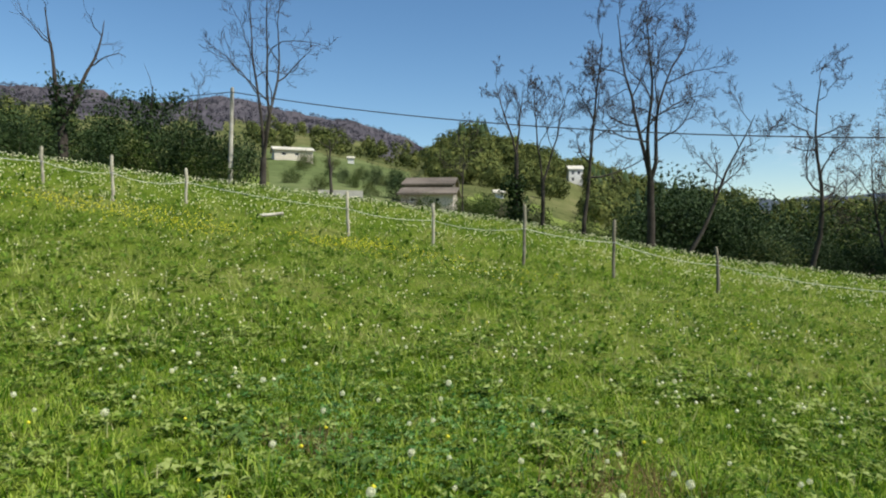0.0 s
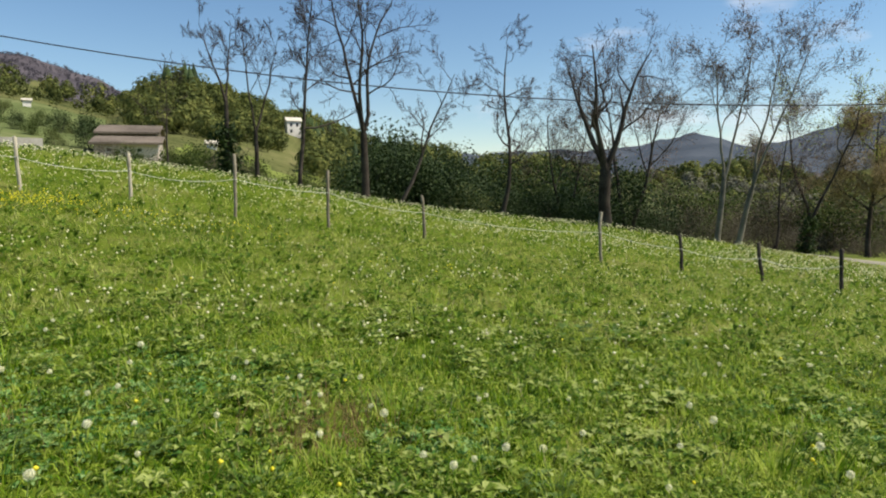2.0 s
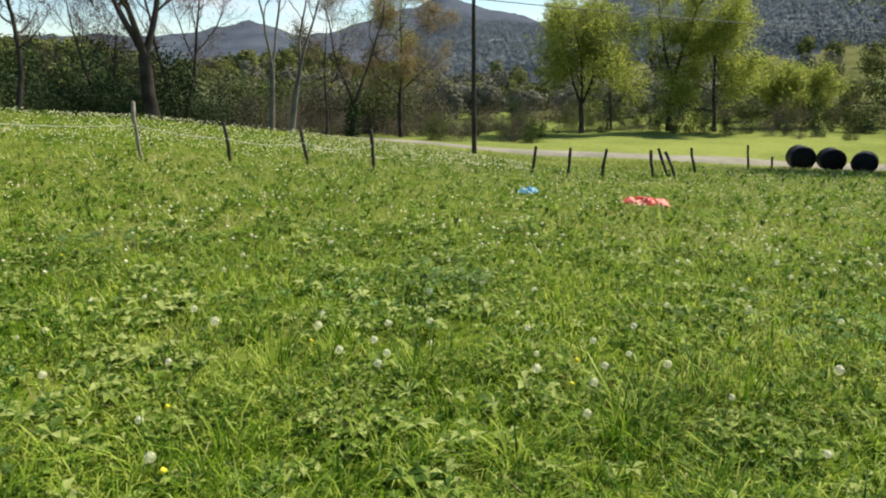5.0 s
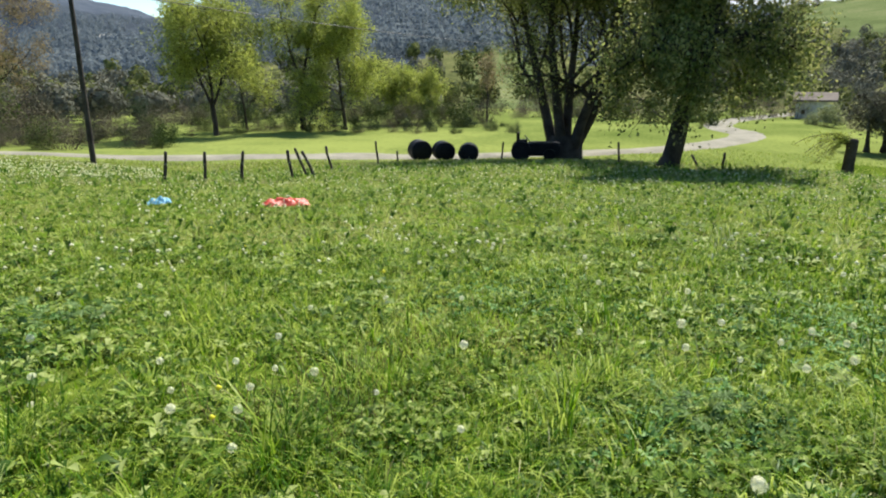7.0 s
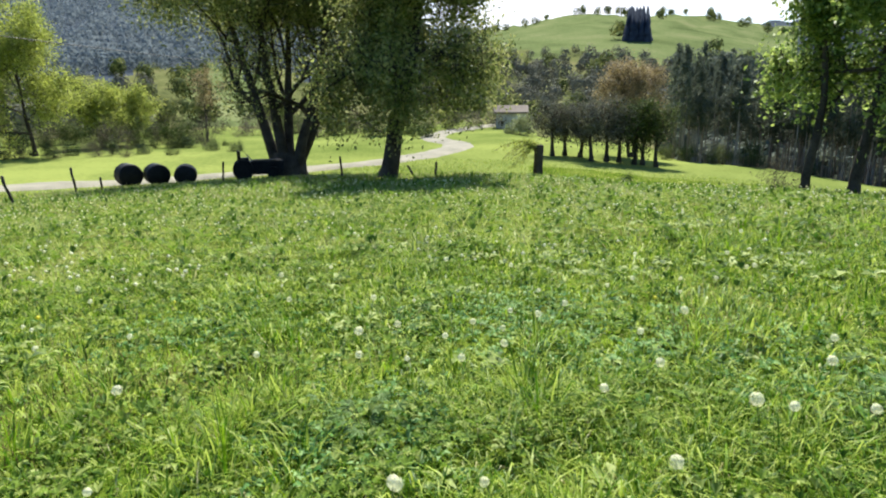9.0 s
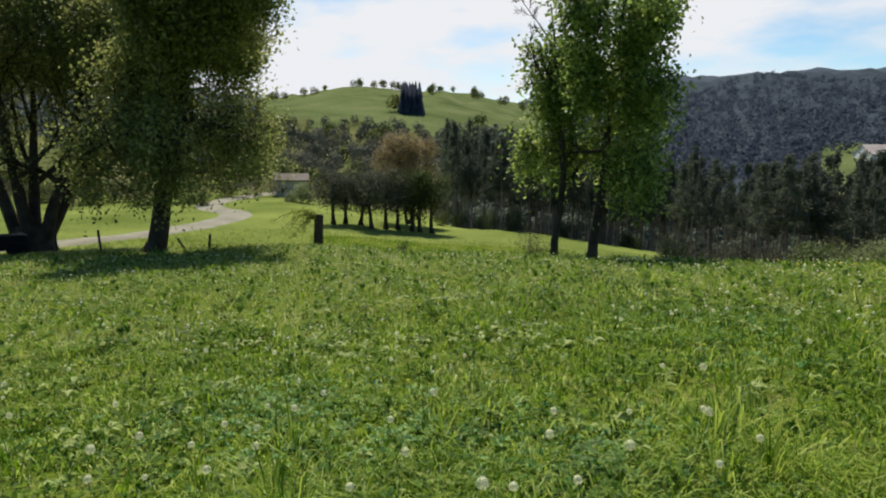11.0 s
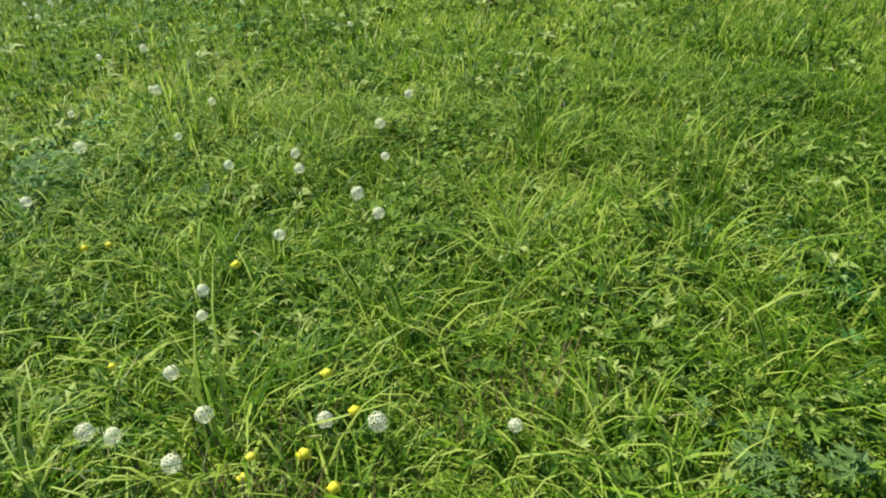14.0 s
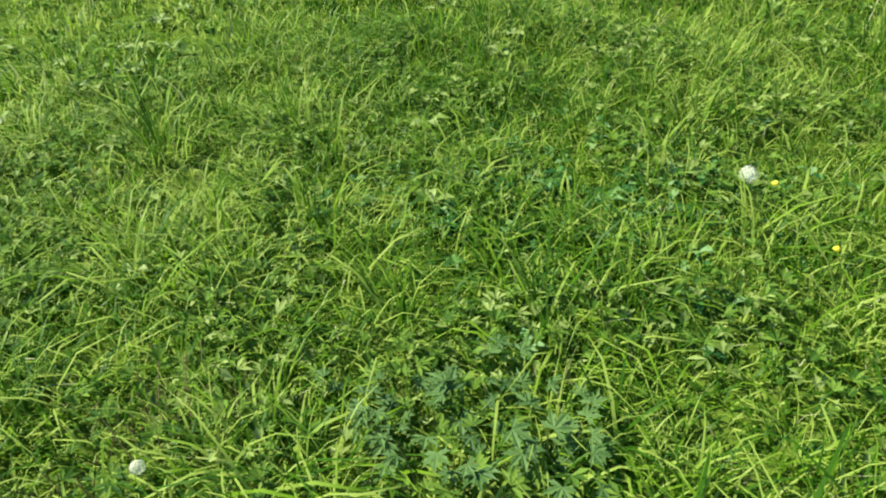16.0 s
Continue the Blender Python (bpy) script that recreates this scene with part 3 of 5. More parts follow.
# ---- power line ----


def pole_mesh(h, r0, r1, sides=12, bend=0.0):
    n = 8
    line = [(bend * math.sin(k / n * 3.1), 0, -0.5 + (h + 0.5) * k / n) for k in range(n + 1)]
    return mesh("post", *chains([line], [[r0 + (r1 - r0) * k / n for k in range(n + 1)]], sides), M_DARKPOST, True)


def utility_pole(az, d, h, mat, label, side=0.0):
    p = thing("utility_pole", at(spot(az, d), -az, 0, side), label, "pole", "power line poles")
    me = pole_mesh(h, 0.13, 0.09)
    me.materials[0] = mat
    piece("shaft", me, p)
    bm = bmesh.new()
    bmesh.ops.create_cone(bm, cap_ends=True, segments=12, radius1=0.1, radius2=0.02, depth=0.08, matrix=Matrix.Translation((0, 0, h + 0.04)))
    part("cap", bm, mat, p)
    bm = bmesh.new()
    bmesh.ops.create_cone(bm, cap_ends=True, segments=8, radius1=0.035, radius2=0.05, depth=0.14, matrix=Matrix.Translation((0, -0.14, h - 0.25)))
    bmesh.ops.create_cube(bm, size=1, matrix=Matrix.Translation((0, -0.08, h - 0.27)) @ Matrix.Diagonal((0.05, 0.16, 0.04, 1)))
    part("insulator", bm, M_METAL, p, "small grey cable bracket")
    return p.matrix_basis @ Vector((0, -0.14, h - 0.2))


TOP_A = utility_pole(349.65, 36.0, 5.35, M_PALEPOLE, "pale silvered wooden utility pole behind the meadow crest", 1.5)
TOP_B = utility_pole(70.4, 35.0, 7.75, M_DARKPOST, "tall dark wooden utility pole beside the track", 0.0)
TOP_C = spot(119.5, 120, 8.0)
TOP_Z = spot(330, 70, 5.6)


def cable(a, b, sag, label):
    n = 40
    pts = [a.lerp(b, k / n) - Vector((0, 0, 4 * sag * (k / n) * (1 - k / n))) for k in range(n + 1)]
    tagged(piece("power_cable", mesh("power_cable", *chains([pts], [[0.024] * (n + 1)], 5), M_WIRE)), label, "cable", "overhead cables")


cable(TOP_A, TOP_B, 1.45, "black overhead cable between the wooden poles")
cable(TOP_Z, TOP_A, 0.5, "black overhead cable running to the woods")
cable(TOP_B, TOP_C, 1.3, "black overhead cable crossing the valley meadow")
utility_pole(119.5, 120, 8.2, M_DARKPOST, "distant dark wooden utility pole")

# ---- fence ----


def fence_post(az, d, h, mat, label, seed, side=0.0, tip=0.0, r=0.047):
    rng = np.random.default_rng(seed)
    f = thing("fence_post", at(spot(az, d), -az, tip, side), label, "fence post", "meadow fence")
    n = 5
    line, wide = [np.array([0, 0, -0.4])], [r]
    for k in range(n):
        line.append(np.array([rng.normal(0, 0.012), rng.normal(0, 0.012), -0.4 + (h + 0.4) * (k + 1) / n]))
        wide.append(r * rng.uniform(0.87, 1.06))
    line += [line[-1] + [0.005, 0, 0.02], line[-1] + [0.01, 0, 0.035]]
    wide += [r * 0.7, r * 0.15]
    piece("stake", mesh("stake", *chains([line], [wide], 8), mat, True), f)
    bm = bmesh.new()
    bmesh.ops.create_cone(bm, cap_ends=True, segments=8, radius1=0.018, radius2=0.022, depth=0.07, matrix=Matrix.Translation((0, -r - 0.02, h * 0.62)) @ Matrix.Rotation(1.57, 4, "X"))
    part("wire_holder", bm, M_METAL, f)
    return f.matrix_basis @ Vector((0, -r - 0.03, h * 0.62))


# Posts past heading 45 are coloured dark to stand in for back light
PALE, DARK = "pale weathered split-wood fence post in long grass", "leaning fence post beside the track, darkened for back light"
POSTS = [
    (330.0, 23.3, 1.2, 0), (336.15, 22.8, 1.06, 2), (340.6, 21.7, 1.27, 1), (345.8, 22.1, 1.05, 0), (358.4, 20.0, 1.3, 1), (5.6, 20.1, 1.25, 0),
    (13.15, 18.5, 1.66, -1), (20.75, 19.3, 1.6, 0), (28.85, 19.5, 1.24, 2), (43.9, 18.8, 1.42, 2), (50.4, 18.5, 1.0, 5), (56.4, 18.9, 1.0, 7), (61.8, 18.7, 1.05, 3),
]
hooks = [fence_post(a, d, h, M_POST if a < 45 or a > 300 else M_DARKPOST, PALE if a < 45 or a > 300 else DARK, 40 + k, -s) for k, (a, d, h, s) in enumerate(POSTS)]
DARKS = [
    (75.15, 22.7, 0.93, 6), (78.05, 22.4, 0.93, 4), (80.9, 22.3, 0.93, 4), (84.9, 22.4, 0.95, -8), (86.1, 23.8, 1.05, -20), (86.7, 23.8, 0.95, -23), (88.2, 26.5, 0.98, -13),
    (92.1, 32.5, 1.08, -4), (93.8, 36.0, 0.55, 0), (102.6, 36.5, 0.98, 5), (109.2, 36.5, 0.88, 0), (112.2, 32.5, 0.95, -5), (118.3, 29.5, 0.62, -32), (120.0, 29.8, 0.66, 3),
]
for k, (a, d, h, s) in enumerate(DARKS):
    fence_post(a, d, h, M_DARKPOST, DARK, 80 + k, s, 0, 0.05)
# a fallen pale stake in the grass
f = thing("fallen_post", at(spot(352.25, 21.2, 0.14), -352.6 + 20), "pale broken fence stake lying in the grass", "fence post")
piece("stake", mesh("stake", *chains([[(-0.38, 0, 0.0), (0, 0.02, 0.03), (0.38, 0, 0.09)]], [[0.05, 0.055, 0.045]], 8), M_PALEPOLE, True), f)
for k, (p, q) in enumerate(zip(hooks, hooks[1:])):
    sag = 0.07 + 0.04 * (k % 3)
    pts = [p.lerp(q, s / 14) - Vector((0, 0, 4 * sag * (s / 14) * (1 - s / 14))) for s in range(15)]
    tagged(piece("fence_tape", mesh("fence_tape", *chains([pts], [[0.008] * 15], 5), M_TAPE)),
           "sagging white electric fence tape between posts", "fence tape", "meadow fence")

# ---- bare trees along the crest ----
LOCUST = "leafless tree with crooked dark limbs against the sky"
bare_tree(337.9, 40, 9.6, "ivy-clad dead tree with two crooked bare limbs", 3, 2, (0, 0), 0.26, last=2, kids=(2, 3), spread=(20, 60), bare=0.5, ivy=5.2, wiggle=0.3, fork=3.0, fan=0.22)
bare_tree(343.3, 42, 6.2, "broken dead trunk wrapped in ivy", 5, 1, (0.1, 0), 0.16, last=1, kids=(1, 2), ivy=5.5)
bare_tree(346.8, 42, 8.0, "thin leafless tree above the hedge", 6, 1, (-0.05, 0), 0.1, last=3, kids=(3, 4), bare=0.5, wiggle=0.28)
bare_tree(352.1, 33, 10.4, "forked leafless tree with spreading bare crown", 11, 3, (0.02, 0), 0.19, M_BARK, kids=(4, 5), spread=(25, 60), bare=0.3, ratio=0.46, fork=1.9, fan=0.15, wiggle=0.26)
bare_tree(357.75, 34, 3.6, "dead bare trunk standing like a pole", 12, 1, (-0.05, 0), 0.13, last=1, kids=(1, 1))
bare_tree(9.2, 36, 6.0, "slim leafless tree in front of the barn", 13, 1, girth=0.08, kids=(4, 5), wiggle=0.28)
bare_tree(13.35, 30, 7.2, LOCUST, 14, 2, girth=0.12, bare=0.3, kids=(5, 6), ivy=2.4, fork=3.4, wiggle=0.26, ratio=0.5, fan=0.16)
bare_tree(15.6, 30, 7.4, LOCUST, 15, 2, girth=0.11, bare=0.3, kids=(5, 6), fork=2.4, wiggle=0.26, ratio=0.5, fan=0.15)
bare_tree(19.0, 30, 11.2, LOCUST, 16, 1, girth=0.13, bare=0.3, kids=(9, 11), spread=(35, 75), ratio=0.34, wiggle=0.26)
bare_tree(24.45, 31, 12.1, "large leafless tree with wide forked crown", 17, 3, girth=0.21, bare=0.2, kids=(7, 9), spread=(30, 65), ratio=0.44, fork=3.4, fan=0.17, wiggle=0.28)
bare_tree(27.0, 32, 9.0, "leaning leafless tree bent to one side", 18, 1, (0.5, 0), 0.14, bare=0.4, kids=(7, 8), spread=(25, 60), ratio=0.4, wiggle=0.26)
bare_tree(36.15, 33, 10.8, LOCUST, 19, 1, (0.06, 0), 0.17, bare=0.3, kids=(9, 11), spread=(40, 80), ratio=0.36, wiggle=0.4)
bare_tree(41.7, 40, 8.8, "slender tree with reddish budding twigs", 20, 2, girth=0.11, kids=(7, 8), leaf=M_BUD, leaves=5500, reach=0.24, size=0.036, wiggle=0.26)
bare_tree(45.0, 34, 10.0, "big twisted dark bare tree with a broken limb", 21, 3, (0.0, 0), 0.36, bare=0.25, kids=(5, 6), spread=(35, 75), wiggle=0.26, ratio=0.5, fork=3.2, fan=0.36)
bare_tree(46.9, 40, 12.0, "tall tree with fine reddish budding crown", 22, 2, girth=0.15, kids=(7, 9), leaf=M_BUD, leaves=10000, reach=0.3, size=0.038, wiggle=0.24)
bare_tree(53.7, 36, 11.0, "pale-barked slender tree just coming into bud", 23, 2, (0.06, 0), 0.14, M_PALEBARK, kids=(6, 7), spread=(25, 55), leaf=M_BUD, leaves=3600, reach=0.24, size=0.034, fork=3.4, fan=0.14, ratio=0.48, wiggle=0.26)
bare_tree(55.15, 36, 11.4, "pale-barked slender leaning tree in bud", 24, 2, (0.2, 0), 0.14, M_PALEBARK, kids=(6, 7), spread=(25, 55), leaf=M_BUD, leaves=3600, reach=0.24, size=0.034, fork=3.0, fan=0.12, ratio=0.48, wiggle=0.26)
bare_tree(58.0, 42, 9.0, "thin tree with budding twigs", 25, 1, (0.1, 0), 0.10, kids=(7, 8), spread=(25, 50), leaf=M_BUD, leaves=5000, reach=0.26, size=0.036, wiggle=0.26)
bare_tree(60.15, 46, 11.5, "dark forked tree with ivy at its foot", 26, 2, (0.1, 0), 0.19, kids=(5, 6), ivy=2.2, leaf=M_FRESH, leaves=2400, reach=0.25, size=0.05, fork=2.2, fan=0.2, wiggle=0.26, ratio=0.5)
bare_tree(64.3, 52, 12.0, "tree with rusty young leaves by the track", 27, 1, girth=0.21, kids=(9, 10), bare=0.28, ratio=0.46, spread=(40, 80), leaf=M_RUST, leaves=26000, reach=0.26, size=0.055, name="young_leaf_tree", wiggle=0.26)
# ---- trees over the valley meadow ----
FRESH = "tree in fresh yellow-green spring leaf"
bare_tree(79.4, 57, 10.4, FRESH, 30, 3, girth=0.22, kids=(7, 9), bare=0.2, leaf=M_FRESH, leaves=30000, reach=0.34, size=0.085, clump=0.5, ratio=0.56, spread=(35, 75), name="spring_tree", fork=2.4, fan=0.38, wiggle=0.26)
bare_tree(81.8, 62, 7.6, FRESH, 31, 1, girth=0.14, kids=(7, 8), bare=0.3, leaf=M_FRESH, leaves=9000, reach=0.34, size=0.07, ratio=0.5, spread=(30, 75), name="spring_tree", wiggle=0.26)
bare_tree(86.3, 60, 12.0, "tall dark-limbed tree with thin new leaves", 32, 2, girth=0.27, kids=(8, 9), bare=0.25, leaf=M_FRESH, leaves=15000, reach=0.34, size=0.066, ratio=0.4, spread=(35, 75), name="spring_tree", fork=4.2, fan=0.2, wiggle=0.3)
bare_tree(89.7, 60, 10.0, FRESH, 33, 1, girth=0.19, kids=(9, 10), bare=0.22, leaf=M_FRESH, leaves=28000, reach=0.34, size=0.085, clump=0.5, ratio=0.56, spread=(35, 75), name="spring_tree", wiggle=0.26)
bare_tree(94.2, 66, 6.2, FRESH, 34, 2, girth=0.10, kids=(6, 7), bare=0.2, leaf=M_FRESH, leaves=11000, reach=0.32, size=0.08, ratio=0.5, spread=(30, 75), name="spring_tree")
bare_tree(96.4, 68, 5.6, FRESH, 35, 2, girth=0.10, kids=(6, 7), bare=0.2, leaf=M_FRESH, leaves=10000, reach=0.32, size=0.08, ratio=0.5, spread=(30, 75), name="spring_tree")
bare_tree(101.6, 70, 7.0, "dark bare tree behind the track", 36, 1, girth=0.14, kids=(6, 7), leaf=M_RUST, leaves=2500, reach=0.3, size=0.07, wiggle=0.3)
bare_tree(107.8, 38.5, 14.5, "big many-stemmed tree with thin spring leaves", 40, 5, (0.06, 0), 0.40, M_BARK, kids=(6, 8), bare=0.28, spread=(30, 70), ratio=0.6, leaf=M_LEAF, leaves=95000, reach=0.36, size=0.085, name="shade_tree", fan=0.24, low=0.9, wiggle=0.28, dense_top=True, clump=0.5)
bare_tree(115.9, 30.4, 13.8, "leaning broad tree with a dense leafy crown", 41, 1, (0.22, 0), 0.47, M_BARK, kids=(12, 14), bare=0.26, spread=(50, 95), ratio=0.46, leaf=M_LEAF, leaves=130000, reach=0.32, size=0.085, name="shade_tree", low=1.5, wiggle=0.36, upright=0.6, clump=0.4, dense_top=True)
bare_tree(148.55, 21.5, 9.8, "half-dead slim tree with bare top", 42, 1, (-0.06, 0), 0.15, kids=(8, 9), bare=0.32, ratio=0.36, leaf=M_MIDLEAF, leaves=4200, reach=0.24, size=0.064, name="slim_tree", low=0.4, leafy=0.55, wiggle=0.3, clump=0.6)
bare_tree(151.55, 21.4, 10.5, "young upright tree with dense green crown", 43, 1, (0.06, 0), 0.19, kids=(13, 15), bare=0.3, spread=(50, 85), ratio=0.37, leaf=M_MIDLEAF, leaves=30000, reach=0.26, size=0.078, name="slim_tree", low=1.0, wiggle=0.28, clump=0.6)

# ---- hedge and shrubs ----
rng = np.random.default_rng(7)
SHRUBS = []
for k in range(4):
    SHRUBS.append((shrub_mesh(rng, 2.0, 3.2, 2700, 0.088, M_SHRUB), "dense green wild shrub in the hedge", "shrub"))
for k in range(3):
    SHRUBS.append((shrub_mesh(rng, 2.0, 3.4, 2100, 0.062, M_SCRUB), "leafless brown scrub thicket in the hedge", "scrub"))
for k in range(2):
    SHRUBS.append((shrub_mesh(rng, 1.8, 4.2, 2900, 0.085, M_IVY), "dark evergreen bush in the hedge", "evergreen_bush"))
for k in range(3):
    SHRUBS.append((shrub_mesh(rng, 2.2, 3.0, 3200, 0.11, M_SAGE), "pale green leafy bush at the wood's edge", "leafy_bush"))


def shrub(az, d, size, kind, drop=0.2):
    (foliage, stems), label, name = SHRUBS[kind]
    b = thing(name, Matrix.Translation(spot(az, d, -drop)) @ Matrix.Rotation(rng.uniform(0, 6.28), 4, "Z") @ Matrix.Diagonal((size, size, size * rng.uniform(0.85, 1.15), 1)), label, "shrub", "hedge shrubs")
    tagged(piece("foliage", foliage, b), kind="stuff")
    tagged(piece("stem", stems, b), kind="stuff")


def hedge(a0, a1, d0, d1, count, kinds, size):
    for k in range(count):
        f = (k + rng.uniform(0.1, 0.9)) / count
        shrub(a0 + (a1 - a0) * f, rng.uniform(d0, d1), rng.uniform(*size), int(rng.choice(kinds)))


hedge(325, 350.5, 36, 48, 28, [0, 1, 2, 7, 8, 7], (0.7, 1.05))
hedge(333, 349.5, 46, 60, 16, [7, 8, 7, 0, 2], (1.0, 1.5))
hedge(1, 12, 48, 60, 8, [0, 1, 2, 5], (0.35, 0.6))
hedge(10, 26, 36, 64, 24, [0, 1, 2, 3, 5], (0.5, 0.85))
hedge(24, 34, 36, 46, 17, [7, 8, 7, 8, 0], (0.65, 1.05))
hedge(33, 52, 38, 54, 34, [7, 8, 7, 8, 8, 7, 4], (0.6, 0.95))
hedge(26, 50, 56, 80, 38, [0, 7, 2, 9, 7, 8, 1, 8, 3, 7], (1.4, 2.2))
hedge(49, 67, 58, 80, 26, [4, 5, 6, 3, 4, 0], (1.0, 1.7))
hedge(50, 76, 46, 66, 34, [4, 5, 6, 5, 0, 3], (0.45, 0.8))
hedge(66, 104, 55, 63, 46, [7, 8, 4, 5, 0, 7], (0.22, 0.42))
hedge(74, 100, 62, 76, 26, [0, 3, 4, 5, 8], (0.5, 0.9))
hedge(98, 126, 66, 84, 22, [4, 5, 6, 0, 3], (0.6, 1.1))

# ---- hedge clump on the far field ----
for k in range(9):
    a = 130.1 + k * 1.05 + rng.uniform(-0.3, 0.3)
    bare_tree(a, 51 + rng.uniform(-2, 2), rng.uniform(3.6, 4.8), "small dark thorn tree in a row on the field", 60 + k, 1, girth=0.2, kids=(7, 8), bare=0.42, spread=(45, 85), leaf=M_BRUSH if k < 6 else M_SHRUB, leaves=2600, reach=0.32, size=0.08, name="thorn_tree")
bare_tree(136.3, 57, 8.4, "round tree with rusty orange young leaves", 71, 2, girth=0.16, kids=(8, 9), bare=0.25, leaf=M_RUST, leaves=18000, reach=0.34, size=0.08, ratio=0.5, spread=(35, 80), name="young_leaf_tree", clump=0.35, wiggle=0.3)

# ---- pine wood ----
def pine_parts(rng, h):
    rows = [[0, 0, -0.3, 0.05, 0, h * 0.5, 0.08, 0.06], [0.05, 0, h * 0.5, 0, 0, h, 0.06, 0.015]]
    ends = []
    for k in range(40):
        z = h * (0.42 + 0.56 * rng.uniform(0, 1) ** 1.25)
        a, reach = rng.uniform(0, 6.28), (1 - z / h) * 2.7 * rng.uniform(0.5, 1.1) + 0.08
        tip = [math.cos(a) * reach, math.sin(a) * reach, z + 0.25 * reach]
        rows.append([0.02, 0, z, *tip, 0.03, 0.008])
        ends += [tip, [tip[0] * 0.6, tip[1] * 0.6, z + 0.1]]
    for k in range(10):
        z, a = h * rng.uniform(0.12, 0.42), rng.uniform(0, 6.28)
        rows.append([0.02, 0, z, math.cos(a) * 0.8, math.sin(a) * 0.8, z - 0.05, 0.018, 0.006])
    return mesh("trunk", *chains([[(0, 0, -0.3), (0.05, 0, h * 0.5), (0, 0, h)]], [[0.085, 0.06, 0.015]], 8), M_PINEBARK, True), mesh("branches", *tubes(rows[2:], 3), M_TWIG), mesh("needles", *cards(rng, ends, 1300, 0.17, 0.13), M_PINE)


PINES = [pine_parts(np.random.default_rng(90 + k), 10.0) for k in range(5)]


def pine(az, d, h, drop=0.2, wide=1.0):
    parts = PINES[int(rng.integers(0, 5))]
    p = thing("pine_tree", Matrix.Translation(spot(az, d, -drop)) @ Matrix.Rotation(rng.uniform(0, 6.28), 4, "Z") @ Matrix.Diagonal((wide * h / 10, wide * h / 10, h / 10, 1)), "dark slender pine with bare lower trunk", "pine tree", "pine wood")
    for name, me in zip(("trunk", "branch_whorl", "needle_crown"), parts):
        tagged(piece(name, me, p), kind="" if name == "trunk" else "stuff")


for k in range(300):
    a = rng.uniform(139.5, 202)
    lo = 62 if a < 158 else 51
    d = lo + 34 * rng.uniform(0, 1) ** 1.5
    z = float(spot(a, d).z)
    top = 1.5 + d * math.tan(radians(np.interp(a, [139, 146, 157, 166, 176, 185, 200], [2.6, 1.5, -0.4, 0.3, 0.6, 1.4, 1.5]) + rng.uniform(-2.2, 0.5)))
    pine(a, d, max(4.5, top - z), wide=rng.uniform(0.7, 1.0))
hedge(157, 172, 43, 51, 6, [4, 5, 6, 9, 3], (0.5, 0.75))
hedge(168, 197, 41, 49, 20, [9, 10, 11, 9, 0], (0.65, 0.95))

# ---- far woods: one sheet of crowns a kind ----


def far_wood(name, label, mat, spans, count, h, per, size, cone=False, seed=1, clear=(), wide=1.0, tall=1.15):
    """Many far trees in one mesh: tiered cones for conifers, else crowns of loose leaf sprays down to the ground."""
    r = np.random.default_rng(seed)
    cs, hs = [], []
    for a0, a1, d0, d1, share in spans:
        n = int(count * share)
        a = r.uniform(a0, a1, n)
        d = d0 * (d1 / d0) ** r.uniform(0, 1, n)
        for c0, c1, e0, e1 in clear:
            out = (a > c0) & (a < c1) & (d > e0) & (d < e1)
            a, d = a[~out], d[~out]
        n = len(a)
        x, y = C0.x + np.sin(np.radians(a)) * d, C0.y + np.cos(np.radians(a)) * d
        cs.append(np.stack([x, y, land_z(x, y)], 1))
        hs.append(h * r.uniform(0.6, 1.25, n) * np.clip(d / 200, 0.7, 1.5))
    c, hh = np.concatenate(cs), np.concatenate(hs)
    n = len(c)
    if cone:
        sides, vs, fs = 6, [], []
        for z0, z1, rad in ((0.0, 0.6, 0.30), (0.22, 0.8, 0.24), (0.48, 1.0, 0.16)):
            k = np.arange(sides) * 6.2832 / sides
            jit = r.uniform(0.65, 1.25, (n, sides))
            ring = np.stack([np.cos(k)[None] * jit * rad * wide, np.sin(k)[None] * jit * rad * wide, z0 + r.uniform(-0.05, 0.05, (n, sides))], -1) * hh[:, None, None]
            top = np.stack([r.normal(0, 0.01, n), r.normal(0, 0.01, n), np.full(n, z1)], -1)[:, None] * hh[:, None, None]
            vs.append(np.concatenate([ring, top], 1))
        v = np.concatenate(vs, 1) + c[:, None]
        one = np.array([[7 * t + i, 7 * t + (i + 1) % sides, 7 * t + 6] for t in range(3) for i in range(sides)])
        f = (one[None] + (np.arange(n) * 21)[:, None, None]).reshape(-1, 3)
        v = v.reshape(-1, 3)
    else:
        k = np.repeat(np.arange(n), per)
        u = r.normal(0, 1, (n * per, 3))
        u /= np.linalg.norm(u, axis=1, keepdims=True)
        lump = r.uniform(0.75, 1.25, (n, 3))[k]
        pos = c[k] + u * (hh[k] * 0.40 * r.uniform(0.35, 1.0, n * per) ** 0.6)[:, None] * lump * [1, 1, tall] + np.stack([0 * hh[k], 0 * hh[k], hh[k] * 0.46], 1)
        s = (size * hh[k] * r.uniform(0.6, 1.3, n * per))[:, None]
        w = np.cross(u, r.normal(0, 1, u.shape))
        w /= np.linalg.norm(w, axis=1, keepdims=True)
        u2 = np.cross(w, u)
        v = np.stack([pos - u2 * s - w * s * 0.7, pos + u2 * s, pos - u2 * s * 0.6 + w * s], 1).reshape(-1, 3)
        f = np.arange(len(v)).reshape(-1, 3)
    ob = piece(name, mesh(name, v, f, mat))
    return tagged(ob, label, "woods", kind="stuff")


